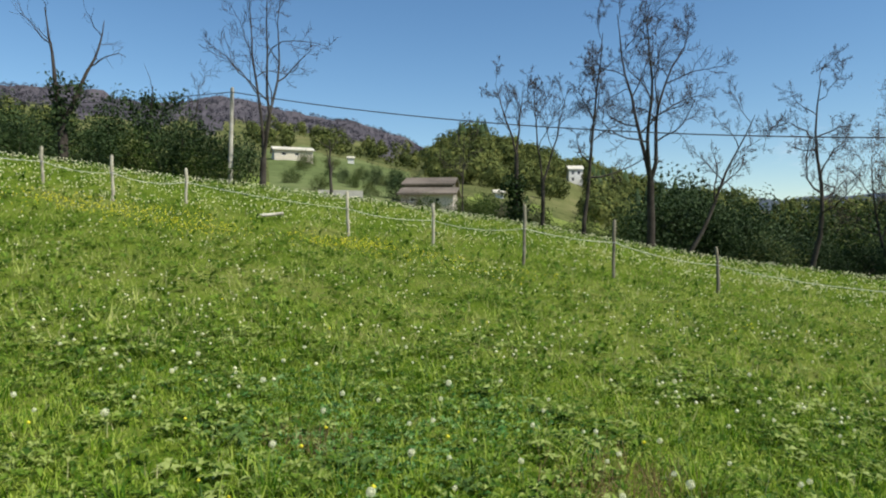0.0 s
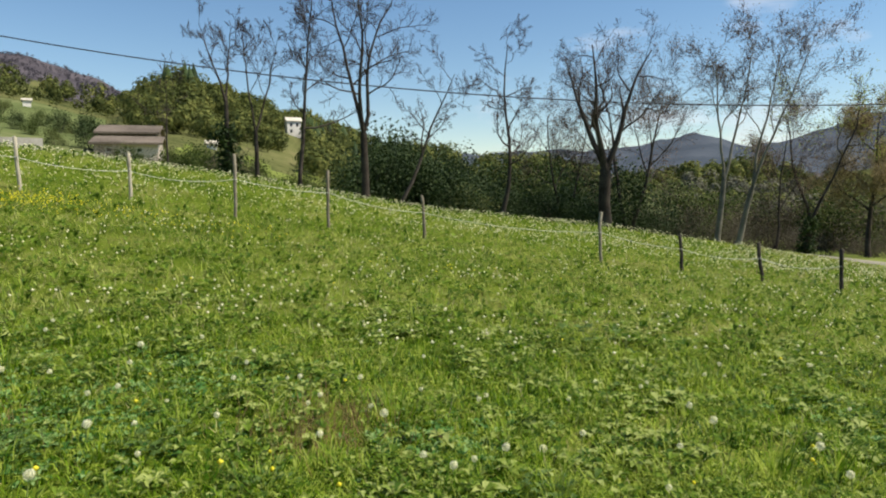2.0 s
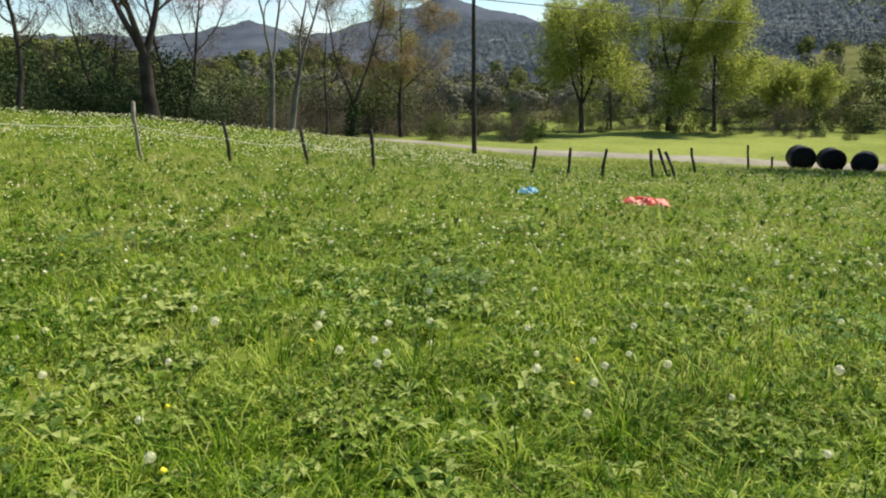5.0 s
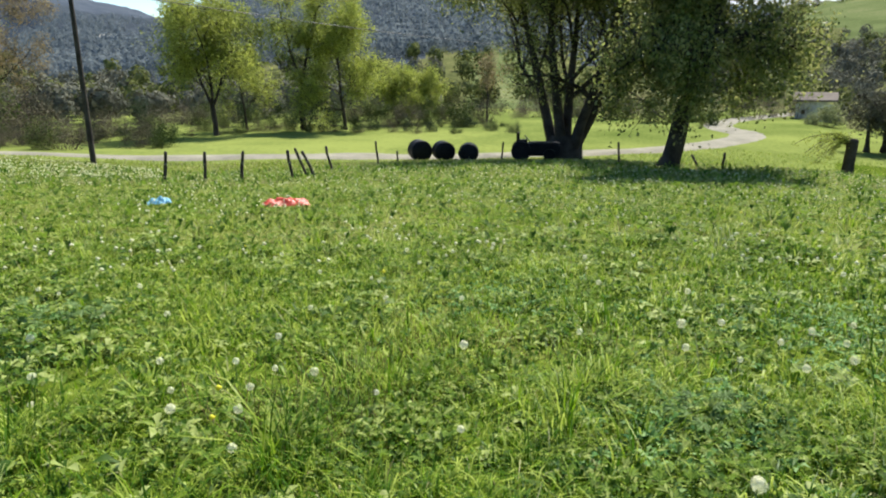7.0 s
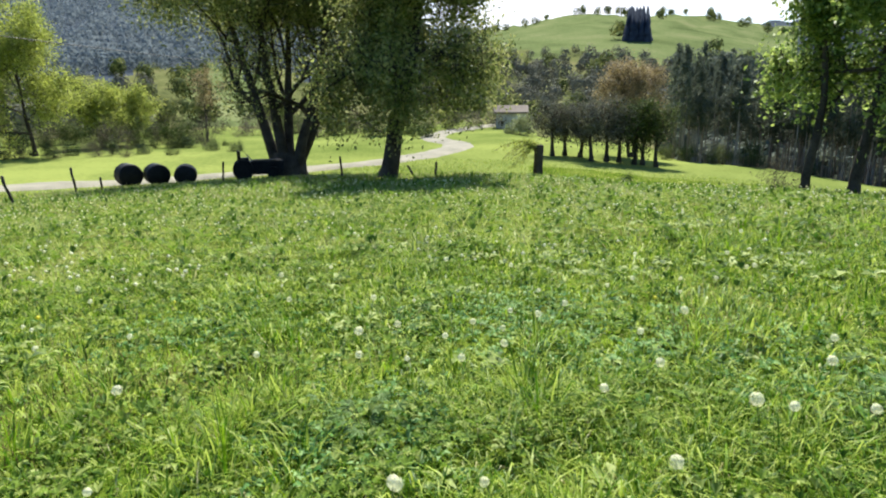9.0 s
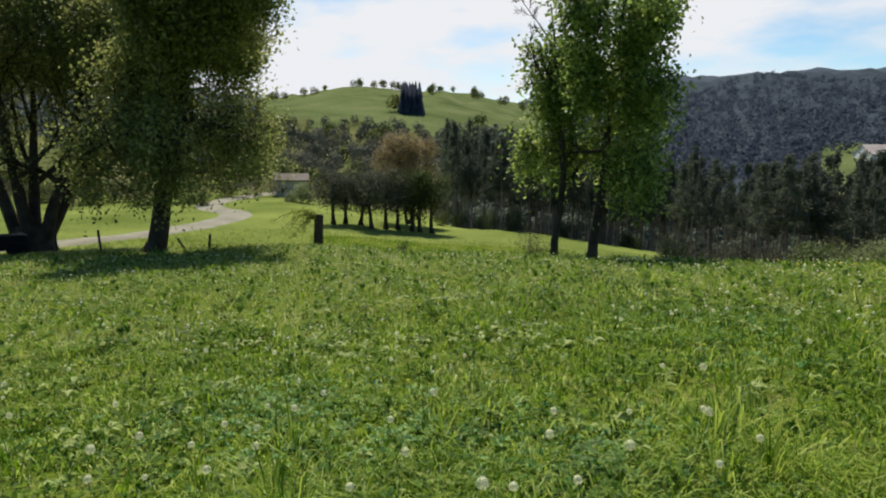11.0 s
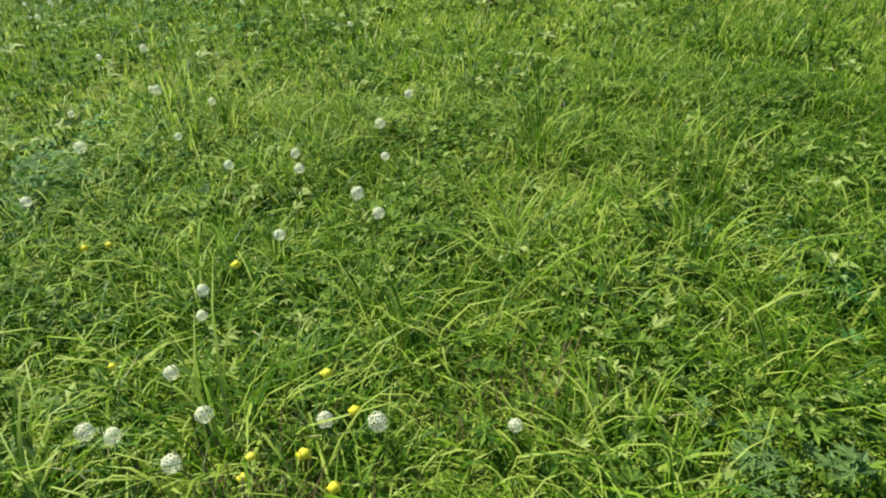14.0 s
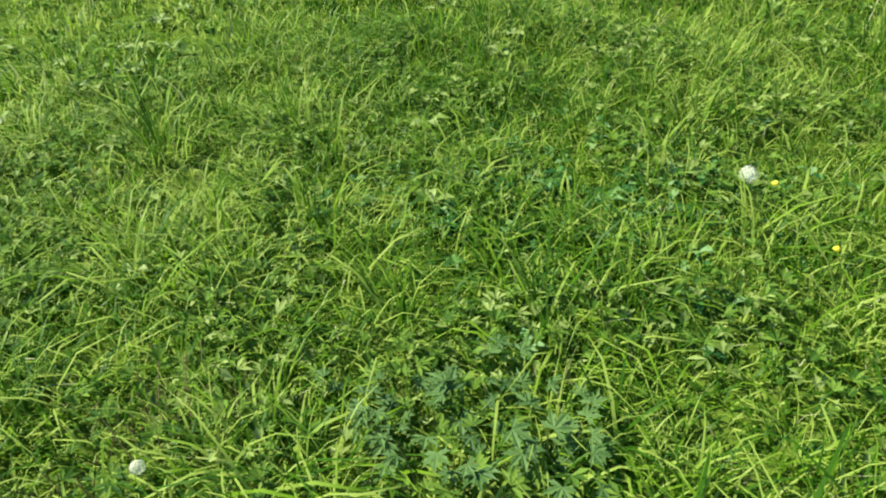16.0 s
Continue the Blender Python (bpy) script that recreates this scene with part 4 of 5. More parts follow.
far_wood("broadleaf_woods", "mixed spring woods on the hillside", M_WOODS, [(-40, -21, 140, 330, 0.16), (-8, 6, 260, 420, 0.04), (7, 24, 120, 330, 0.32), (20, 66, 95, 320, 0.42), (60, 110, 95, 230, 0.14), (112, 138, 110, 330, 0.05)], 1350, 6.5, 150, 0.07, seed=21, clear=[(18.2, 20.3, 120, 232)])
far_wood("conifer_woods", "conifer forest on the far hills, paled for haze", M_HAZEPINE, [(66, 122, 230, 1000, 1.0)], 4200, 5.0, 50, 0.085, seed=22, tall=1.7)
far_wood("ridge_conifers", "conifer forest on the far ridge, tinted for haze", M_RIDGE, [(150, 205, 230, 980, 1.0)], 4600, 4.4, 44, 0.09, seed=28, tall=1.3, clear=[(168.5, 175.5, 160, 305), (175.5, 200, 170, 325), (184, 200, 325, 500)])
far_wood("deep_conifers", "dark conifers deeper in the pine wood", M_PINE, [(139.5, 152, 92, 420, 0.6), (150, 205, 95, 230, 0.65)], 1000, 7.5, 40, 0.11, seed=29, clear=[(168.5, 175.5, 160, 305), (175.5, 200, 170, 325)])
far_wood("skyline_conifers", "dark conifers on the skyline of the wooded hill", M_IVY, [(9, 13, 270, 310, 0.2), (20.5, 22.5, 190, 240, 0.25), (23, 30, 150, 260, 0.55)], 44, 7.5, 14, 0.1, True, seed=26)
far_wood("brush_woods", "grey-green leafless brush behind the fence trees", M_BRUSH, [(52, 68, 85, 210, 0.4), (68, 98, 78, 190, 0.5), (118, 140, 130, 400, 0.6)], 520, 6.0, 150, 0.06, seed=27)
far_wood("bare_woods", "bare brown woods on the mountain, blued for haze", M_BAREWOOD, [(-40, 12, 420, 1000, 1.0)], 2200, 3.0, 40, 0.08, seed=23)

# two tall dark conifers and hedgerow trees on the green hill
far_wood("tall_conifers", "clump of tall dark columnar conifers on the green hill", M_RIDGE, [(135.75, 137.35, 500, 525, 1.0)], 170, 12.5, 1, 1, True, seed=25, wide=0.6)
far_wood("hill_trees", "small trees along the top of the green hill", M_WOODS, [(124, 149, 850, 900, 0.85), (128, 147, 420, 700, 0.1)], 46, 8.5, 120, 0.08, seed=24)

# ---- buildings ----


def box(bm, x0, x1, y0, y1, z0, z1):
    bmesh.ops.create_cube(bm, size=1, matrix=Matrix.Translation(((x0 + x1) / 2, (y0 + y1) / 2, (z0 + z1) / 2)) @ Matrix.Diagonal((x1 - x0, y1 - y0, z1 - z0, 1)))


def house(name, az, d, w, depth, h, roof_h, wall, roof, label, turn=0.0, windows=(), lift=0.0, over=0.35):
    """A gabled building whose eaves face the meadow. windows: x, z, width, height of openings in the front wall."""
    b = thing(name, at(spot(az, d, lift), -az + turn), label, "building", "farm buildings")
    bm = bmesh.new()
    xs = sorted({-w / 2, w / 2, *[q for x, z, a, c in windows for q in (x - a / 2, x + a / 2)]})
    for x0, x1 in zip(xs, xs[1:]):
        cut = [(z, c) for x, z, a, c in windows if x - a / 2 <= x0 + 1e-6 and x + a / 2 >= x1 - 1e-6]
        z = -3.0
        for zc, c in sorted(cut):
            box(bm, x0, x1, -depth / 2, -depth / 2 + 0.3, z, zc - c / 2)
            z = zc + c / 2
        box(bm, x0, x1, -depth / 2, -depth / 2 + 0.3, z, h)
    box(bm, -w / 2, w / 2, depth / 2 - 0.3, depth / 2, -3.0, h)
    for s in (-1, 1):
        box(bm, s * w / 2 - (0.3 if s > 0 else 0), s * w / 2 + (0.3 if s < 0 else 0), -depth / 2 + 0.3, depth / 2 - 0.3, -3.0, h)
        x0 = s * (w / 2 - 0.15)
        g = [bm.verts.new((x0 + e, y, z)) for e in (-0.15, 0.15) for y, z in ((-depth / 2, h), (depth / 2, h), (0, h + roof_h))]
        bm.faces.new(g[:3])
        bm.faces.new(g[3:])
        for i, j in ((0, 1), (1, 2), (2, 0)):
            bm.faces.new((g[i], g[j], g[3 + j], g[3 + i]))
    bmesh.ops.remove_doubles(bm, verts=bm.verts[:], dist=0.001)
    part("wall", bm, wall, b)
    for s in (-1, 1):
        bm = bmesh.new()
        y0, y1 = s * (depth / 2 + over), 0
        drop = roof_h * over / (depth / 2)
        v = [bm.verts.new((x, y, z + t)) for t in (0.02, 0.2) for x, y, z in ((-w / 2 - over, y0, h - drop), (w / 2 + over, y0, h - drop), (w / 2 + over, y1, h + roof_h), (-w / 2 - over, y1, h + roof_h))]
        for f in ((0, 1, 2, 3), (4, 5, 6, 7), (0, 1, 5, 4), (1, 2, 6, 5), (2, 3, 7, 6), (3, 0, 4, 7)):
            bm.faces.new([v[i] for i in f])
        part("roof", bm, roof, b)
    for x, z, a, c in windows:
        bm = bmesh.new()
        box(bm, x - a / 2, x + a / 2, -depth / 2 + 0.16, -depth / 2 + 0.19, z - c / 2, z + c / 2)
        win = part("window", bm, M_GLASS, b)
        bm = bmesh.new()
        for x0, x1, z0, z1 in ((x - a / 2, x + a / 2, z - c / 2, z - c / 2 + 0.07), (x - a / 2, x + a / 2, z + c / 2 - 0.07, z + c / 2), (x - a / 2, x - a / 2 + 0.07, z - c / 2 + 0.07, z + c / 2 - 0.07), (x + a / 2 - 0.07, x + a / 2, z - c / 2 + 0.07, z + c / 2 - 0.07)):
            box(bm, x0, x1, -depth / 2 + 0.11, -depth / 2 + 0.17, z0, z1)
        part("frame", bm, M_WALL, win)
    return b


house("farmhouse", 355.3, 130, 7.0, 6, 1.4, 0.75, M_CREAM, M_PALEROOF, "long low white house with a pale roof on the hillside", 6, [(-1.8, 0.7, 0.9, 0.6), (0.6, 0.7, 0.8, 0.6)])
house("barn", 6.7, 66, 5.0, 5, 1.5, 0.65, M_PINKWALL, M_TILE, "old barn with pinkish walls and brown tiled roof", -8, [(-1.4, 1.0, 0.5, 0.45), (1.0, 1.0, 0.5, 0.45)])
house("barn", 6.9, 76, 5.2, 6, 2.0, 0.85, M_TILE, M_TILE, "brown timber barn behind the lower one", -8)
house("white_house", 19.4, 230, 4.6, 5, 4.6, 1.2, M_WALL, M_PALEROOF, "small white house among the trees", 10, [(-1.0, 3.3, 0.9, 1.2), (1.0, 3.3, 0.9, 1.2), (-1.0, 1.2, 0.9, 1.2)])
house("shed", 334.7, 44, 1.2, 1.5, 0.55, 0.25, M_WALL, M_PALEROOF, "small white shed at the meadow crest", 4)
house("shed", 12.8, 100, 1.2, 1.5, 0.7, 0.3, M_WALL, M_PALEROOF, "tiny white outbuilding on the slope", 4)
house("cottage", 126.5, 82, 3.4, 3, 2.0, 0.6, M_WALL, M_TILE, "small pale cottage behind a round bush", 0, [(-1.0, 0.8, 0.5, 0.6), (1.0, 0.8, 0.5, 0.6)])
house("farmhouse", 172.75, 292, 17, 14, 3.0, 3.4, M_WALL, M_FADEDROOF, "distant white farmhouse with a reddish roof", 25, [(-4, 1.9, 1.4, 1.4), (0, 1.9, 1.4, 1.4), (4, 1.9, 1.4, 1.4)], -1.4)
house("farmhouse", 0.3, 205, 1.8, 3, 1.4, 0.5, M_WALL, M_PALEROOF, "distant white cottage below the mountain", 0)
house("farmhouse", 72.3, 560, 9, 9, 2.6, 2.5, M_CREAM, M_PALEROOF, "distant white farm building on a dark wooded hill", 10)
hedge(-5, 6, 70, 128, 16, [0, 1, 3, 8], (0.5, 0.95))
b = thing("concrete_wall", at(spot(358.9, 52), 2), "pale concrete wall below the hillside field", "wall", kind="structure")
bm = bmesh.new()
box(bm, -1.7, 1.7, -0.2, 0.2, -1, 1.5)
bmesh.ops.bevel(bm, geom=bm.edges[:], offset=0.03, segments=2)
part("block", bm, M_CONCRETE, b)

# ---- bales, machine, stump, litter ----


def bale(az, d, r, squash, seed, turn):
    q = np.random.default_rng(seed)
    b = thing("hay_bale", at(spot(az, d, -0.04), turn), "round hay bale wrapped in black film", "hay bale", "wrapped bales by the track")
    bm = bmesh.new()
    bmesh.ops.create_uvsphere(bm, u_segments=28, v_segments=18, radius=1)
    for v in bm.verts:
        c = v.co
        m = max(abs(c.x), 1e-3)
        x = math.copysign(min(1, abs(c.x) ** 0.45), c.x) * 0.6
        k = math.hypot(c.y, c.z)
        rad = min(1.0, k * 1.35) / max(k, 1e-3)
        wob = 1 + 0.03 * noise.noise(c * 3 + Vector((seed, 0, 0)))
        v.co = Vector((x, c.y * rad * r * wob, c.z * rad * r * squash * wob + r * squash))
    for f in bm.faces:
        f.smooth = True
    part("film_wrap", bm, M_FILM, b)


bale(95.72, 38.0, 0.58, 1.0, 1, 10)
bale(97.72, 38.0, 0.57, 0.97, 2, 5)
bale(99.83, 37.2, 0.55, 0.9, 3, -12)

p = thing("old_farm_machine", at(spot(105.3, 36.5), -105.3) @ Matrix.Scale(0.9, 4), "old dark farm machine parked under the big tree", "farm machine")
bm = bmesh.new()
box(bm, -0.6, 1.5, -0.5, 0.5, 0.3, 1.02)
bmesh.ops.bevel(bm, geom=bm.edges[:], offset=0.12, segments=3)
part("body", bm, M_FILM, p)
# Hood cover and wheel rims are near black for the tree's shade
bm = bmesh.new()
box(bm, -0.2, 1.35, -0.45, 0.45, 1.025, 1.08)
part("hood_panel", bm, M_DARKPOST, p, "hood cover darkened for tree shade")
for x, r in ((-0.75, 0.58), (0.9, 0.36)):
    for y in (-0.55, 0.55):
        bm = bmesh.new()
        bmesh.ops.create_cone(bm, cap_ends=True, segments=24, radius1=r, radius2=r, depth=0.26, matrix=Matrix.Translation((x, y, r)) @ Matrix.Rotation(1.5708, 4, "X"))
        bmesh.ops.bevel(bm, geom=[e for e in bm.edges if e.calc_face_angle(0) > 1], offset=0.06, segments=3)
        w = part("wheel", bm, M_FILM, p)
        bm = bmesh.new()
        bmesh.ops.create_cone(bm, cap_ends=True, segments=20, radius1=r * 0.5, radius2=r * 0.42, depth=0.29, matrix=Matrix.Translation((x, y, r)) @ Matrix.Rotation(1.5708, 4, "X"))
        part("rim", bm, M_FILM, w)
bm = bmesh.new()
box(bm, -0.95, -0.4, -0.32, 0.32, 1.02, 1.22)
box(bm, -1.04, -0.86, -0.32, 0.32, 1.1, 1.62)
bmesh.ops.bevel(bm, geom=bm.edges[:], offset=0.03, segments=2)
part("seat", bm, M_FILM, p)
bm = bmesh.new()
bmesh.ops.create_cone(bm, cap_ends=True, segments=8, radius1=0.03, radius2=0.03, depth=0.7, matrix=Matrix.Translation((-0.35, 0, 1.2)) @ Matrix.Rotation(-0.7, 4, "Y"))
part("lever", bm, M_METAL, p)

p = thing("tree_stump", Matrix.Translation(spot(128.7, 36.5, -0.1)), "tall cut tree stump with a drooping live branch", "tree stump")
rows = [[0, 0, -0.2, 0.02, 0, 0.6, 0.30, 0.25], [0.02, 0, 0.6, -0.03, 0, 1.3, 0.25, 0.24], [-0.03, 0, 1.3, 0.0, 0, 1.7, 0.24, 0.27]]
piece("trunk", mesh("trunk", *chains([[(0, 0, -0.2), (0.02, 0, 0.6), (-0.03, 0, 1.3), (0, 0, 1.7)]], [[0.30, 0.25, 0.24, 0.27]], 12), M_BARK, True), p)
bm = bmesh.new()
bmesh.ops.create_cone(bm, cap_ends=True, segments=12, radius1=0.27, radius2=0.2, depth=0.1, matrix=Matrix.Translation((0, 0, 1.72)))
part("cut_top", bm, M_BARK, p)
side = -np.array(unit(128.8 + 90))
q = np.random.default_rng(5)
rows, ends = [], []
for k in range(16):
    pt, dv = np.array([0, 0, q.uniform(1.4, 1.7)]), side * q.uniform(0.6, 1.2) + [0, 0, 0.5] + q.normal(0, 0.25, 3)
    for s in range(6):
        nx = pt + dv * 0.26
        rows.append([*pt, *nx, 0.016, 0.012])
        pt, dv = nx, dv + [0, 0, -0.32]
        ends.append(pt)
piece("drooping_branch", mesh("drooping_branch", *tubes(rows, 3), M_TWIG), p)
piece("leaves", mesh("leaves", *cards(q, ends, 1500, 0.1, 0.045), M_FRESH), p)


def crumpled(name, az, d, w, depth, h, mat, label, seed, lift=0.05):
    c = thing(name, at(spot(az, d, lift), -az), label, "litter")
    n = 22
    vs, fs = [], []
    for i in range(n + 1):
        for j in range(n + 1):
            x, y = (i / n - 0.5), (j / n - 0.5)
            edge = max(0.0, 1 - (2 * max(abs(x), abs(y))) ** 4)
            nz = noise.noise(Vector((x * 6 + seed, y * 6, seed))) * 0.6 + noise.noise(Vector((x * 14, y * 14 + seed, 3))) * 0.4 + 0.45
            vs.append((x * w * (1 + 0.15 * noise.noise(Vector((y * 5, seed, 1)))), y * depth * (1 + 0.2 * noise.noise(Vector((x * 5, seed, 9)))), max(0.0, nz) * h * edge))
    for i in range(n):
        for j in range(n):
            k = i * (n + 1) + j
            fs.append((k, k + 1, k + n + 2, k + n + 1))
    piece("sheet", mesh("sheet", vs, fs, mat), c)


crumpled("plastic_sheet", 83.9, 13.4, 0.86, 0.5, 0.16, M_RED, "crumpled orange-red plastic sheet lying in the grass", 2.0, 0.10)
crumpled("plastic_sack", 74.5, 14.2, 0.42, 0.34, 0.13, M_BLUE, "small blue plastic sack lying in the grass", 6.0, 0.10)

shrub(127.25, 72, 0.78, 9)
for k in range(7):
    shrub(rng.uniform(139, 159), rng.uniform(57, 62), rng.uniform(0.4, 0.6), int(rng.choice([3, 0, 7, 8])))
for k in range(70):
    pine(rng.uniform(140, 160), rng.uniform(61, 72), rng.uniform(7.5, 10.5), wide=0.6)
# a small seedling and low dark weeds on the far field
shrub(135.8, 28, 0.16, 7, 0.05)
shrub(147.0, 21.8, 0.35, 4, 0.05)
shrub(158.0, 22.5, 0.26, 7, 0.05)

# ---- meadow: grass, weeds, flowers ----


def scatter(rng, n, r0, r1, a0=-35.0, a1=325.0):
    """Places spread evenly over the meadow between two distances of the viewer's stand."""
    r = np.sqrt(rng.uniform(r0**2, r1**2, n))
    a = np.radians(rng.uniform(a0, a1, n))
    x, y = C0.x + np.sin(a) * r, C0.y + np.cos(a) * r
    if r1 > 30:
        deg = np.degrees(a)
        ok = (r < np.interp(deg, [q[0] for q in ROAD[:13]], [q[1] for q in ROAD[:13]]) - 1.7) | (deg < 38) | (deg > 123)
        x, y = x[ok], y[ok]
    return x, y


def patchy(x, y, size, seed):
    """A soft pattern between 0 and 1 over the meadow."""
    v = np.zeros_like(x)
    r = np.random.default_rng(seed)
    for k in range(6):
        a, f, p = r.uniform(0, 6.28), r.uniform(0.5, 1.6) / size, r.uniform(0, 6.28, 2)
        v += np.sin((x * np.cos(a) + y * np.sin(a)) * f * 6.28 + p[0] + 1.5 * np.sin((y * np.cos(a) - x * np.sin(a)) * f * 4 + p[1]))
    return 1 / (1 + np.exp(-v))


def blades(rng, n, r0, r1, h, w, joints, bend=0.55, a0=-35.0, a1=325.0, tuft_of=1, spread=0.04):
    """Grass blades as bent tapering strips."""
    if tuft_of > 1:
        cx, cy = scatter(rng, n // tuft_of, r0, r1, a0, a1)
        k = np.repeat(np.arange(len(cx)), tuft_of)
        n = len(k)
        ox, oy = rng.normal(0, spread, n), rng.normal(0, spread, n)
        x, y = cx[k] + ox, cy[k] + oy
        az = np.arctan2(oy, ox) + rng.normal(0, 0.7, n) + 0.0
        own = np.clip(rng.normal(1, 0.22, len(cx)), 0.5, 1.6)[k]
        lean = bend * (0.25 + 0.9 * np.hypot(ox, oy) / spread * rng.uniform(0.4, 1.2, n))
    else:
        x, y = scatter(rng, n, r0, r1, a0, a1)
        n = len(x)
        az, own, lean = rng.uniform(0, 6.28, n), 1.0, bend * rng.uniform(0.25, 1.5, n)
    lean = np.clip(lean, 0.1, 1.75)
    tuft = patchy(x, y, 0.9, 3)
    hh = h * rng.uniform(0.45, 1.25, n) * (0.6 + 0.75 * tuft) * own
    ww = w * rng.uniform(0.6, 1.4, n)
    dx, dy = np.cos(az), np.sin(az)
    z = land_z(x, y) - 0.01
    base = np.stack([x, y, z], 1)
    along = np.stack([dx, dy, 0 * dx], 1)
    side = np.stack([-dy, dx, 0 * dx], 1) * (ww / 2)[:, None]
    rows = []
    for k in range(joints):
        f = k / joints
        th = lean * f
        off = along * (hh * f * np.sin(th))[:, None] + np.stack([0 * f * dx, 0 * dx, hh * f * np.cos(th * 0.8)], 1)
        wd = 1 - 0.75 * f**1.5
        rows += [base + off - side * wd, base + off + side * wd]
    th = lean * 1.25
    tip = base + along * (hh * np.sin(th))[:, None] + np.stack([0 * dx, 0 * dx, hh * np.cos(th * 0.8)], 1)
    rows.append(tip)
    k = len(rows)
    v = np.stack(rows, 1).reshape(-1, 3)
    b = np.arange(n)[:, None] * k
    tris = []
    for q in range(joints - 1):
        i = 2 * q
        tris += [b + [i, i + 1, i + 3], b + [i, i + 3, i + 2]]
    tris.append(b + [k - 3, k - 2, k - 1])
    return v, np.concatenate(tris)


def join(parts):
    vs, fs, n = [], [], 0
    for v, f in parts:
        vs.append(v)
        fs.append(f + n)
        n += len(v)
    return np.concatenate(vs), np.concatenate(fs)


g = np.random.default_rng(11)
near_grass = join([
    blades(g, 38000, 0.3, 4.2, 0.17, 0.0065, 4, 1.25, 120, 262, 18, 0.06),
    blades(g, 5000, 0.4, 4.5, 0.22, 0.010, 4, 1.4, 120, 262, 6, 0.05),
    blades(g, 40000, 0.3, 4.2, 0.09, 0.006, 2, 0.9, 120, 262),
    blades(g, 42000, 1.0, 4.2, 0.13, 0.008, 3, 1.2, -35, 120, 14, 0.055),
    blades(g, 30000, 1.0, 4.2, 0.09, 0.008, 1, 0.9, -35, 120),
    blades(g, 26000, 0.3, 4.2, 0.15, 0.010, 2, 1.1, 262, 325, 14, 0.055),
    blades(g, 95000, 4.0, 9.0, 0.13, 0.013, 2, 1.15, tuft_of=12, spread=0.07),
    blades(g, 95000, 4.0, 9.0, 0.12, 0.012, 1, 0.7),
])
tagged(piece("meadow_grass", mesh("meadow_grass", *near_grass, M_GRASS)), "long unmown meadow grass", "grass", kind="stuff")
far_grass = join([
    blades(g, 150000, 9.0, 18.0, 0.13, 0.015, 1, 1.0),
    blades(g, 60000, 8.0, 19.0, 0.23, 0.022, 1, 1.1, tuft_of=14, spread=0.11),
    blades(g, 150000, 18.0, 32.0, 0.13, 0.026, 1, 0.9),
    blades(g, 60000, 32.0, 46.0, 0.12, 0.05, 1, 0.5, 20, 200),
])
tagged(piece("meadow_grass", mesh("meadow_grass", *far_grass, M_PALEGRASS)), "meadow grass towards the fence and track, in lightened green", "grass", kind="stuff")


lush = join([blades(g, 9000, 1.6, 5.0, 0.26, 0.009, 3, 0.75, tuft_of=45, spread=0.075), blades(g, 12000, 5.0, 12.0, 0.23, 0.013, 2, 0.8, tuft_of=40, spread=0.11)])
tagged(piece("grass_tufts", mesh("grass_tufts", *lush, M_GRASS)), "tall lush tufts standing over the meadow grass", "grass", kind="stuff")
# Dry blades; those past 8 m are added thickly to brighten the field
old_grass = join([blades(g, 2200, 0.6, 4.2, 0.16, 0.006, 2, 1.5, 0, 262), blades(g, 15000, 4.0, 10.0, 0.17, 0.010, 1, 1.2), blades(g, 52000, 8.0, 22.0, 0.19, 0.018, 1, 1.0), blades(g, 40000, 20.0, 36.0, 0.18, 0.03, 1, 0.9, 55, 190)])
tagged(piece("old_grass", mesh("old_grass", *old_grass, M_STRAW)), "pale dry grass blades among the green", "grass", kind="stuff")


def weeds(rng, n, r0, r1, size, a0=-35.0, a1=325.0, lobes=3):
    """Cut leaves close to the ground, in patches: each a fan of narrow lobes."""
    x, y = scatter(rng, n * 3, r0, r1, a0, a1)
    keep = patchy(x, y, 1.3, 5) > rng.uniform(0.35, 1.0, n * 3)
    x, y = x[keep][:n], y[keep][:n]
    n = len(x)
    c = np.stack([x, y, land_z(x, y) + rng.uniform(0.02, 0.12, n)], 1)
    az0, up = rng.uniform(0, 6.28, n), rng.uniform(-0.05, 1.15, n)
    s = size * rng.uniform(0.6, 1.4, (n, 1))
    vs, k = [], 0
    for q in range(lobes):
        az = az0 + (q - (lobes - 1) / 2) * 0.75
        u = np.stack([np.cos(az) * np.cos(up), np.sin(az) * np.cos(up), np.sin(up)], 1)
        w = np.stack([-np.sin(az), np.cos(az), rng.normal(0, 0.2, n)], 1)
        low = np.array([[0, 0, 1.0]]) * s
        vs += [c, c + u * s * 0.6 - w * s * 0.17 + low * 0.05, c + u * s * 1.15 - low * 0.15, c + u * s * 0.6 + w * s * 0.17 + low * 0.05]
    v = np.stack(vs, 1).reshape(-1, 3)
    b = np.arange(n)[:, None] * (4 * lobes)
    return v, np.concatenate([b + [4 * q, 4 * q + i, 4 * q + i + 1] for q in range(lobes) for i in (1, 2)])


weed_mesh = join([weeds(g, 11000, 0.4, 4.0, 0.032, lobes=5), weeds(g, 16000, 4.0, 9.0, 0.055), weeds(g, 22000, 8, 18, 0.10), weeds(g, 26000, 18, 30, 0.17, lobes=1)])
tagged(piece("broadleaf_weeds", mesh("broadleaf_weeds", *weed_mesh, M_WEED)), "low clover and cut weed leaves", "weeds", kind="stuff")


# Pale weeds; the leaves past 9 m are there to brighten the field
pale_mesh = join([weeds(g, 5000, 1.5, 4.0, 0.035, lobes=3), weeds(g, 9000, 3.5, 9.0, 0.045, -35, 120, lobes=2), weeds(g, 22000, 9.0, 16.0, 0.07, lobes=1), weeds(g, 26000, 15.0, 28.0, 0.075, lobes=1)])
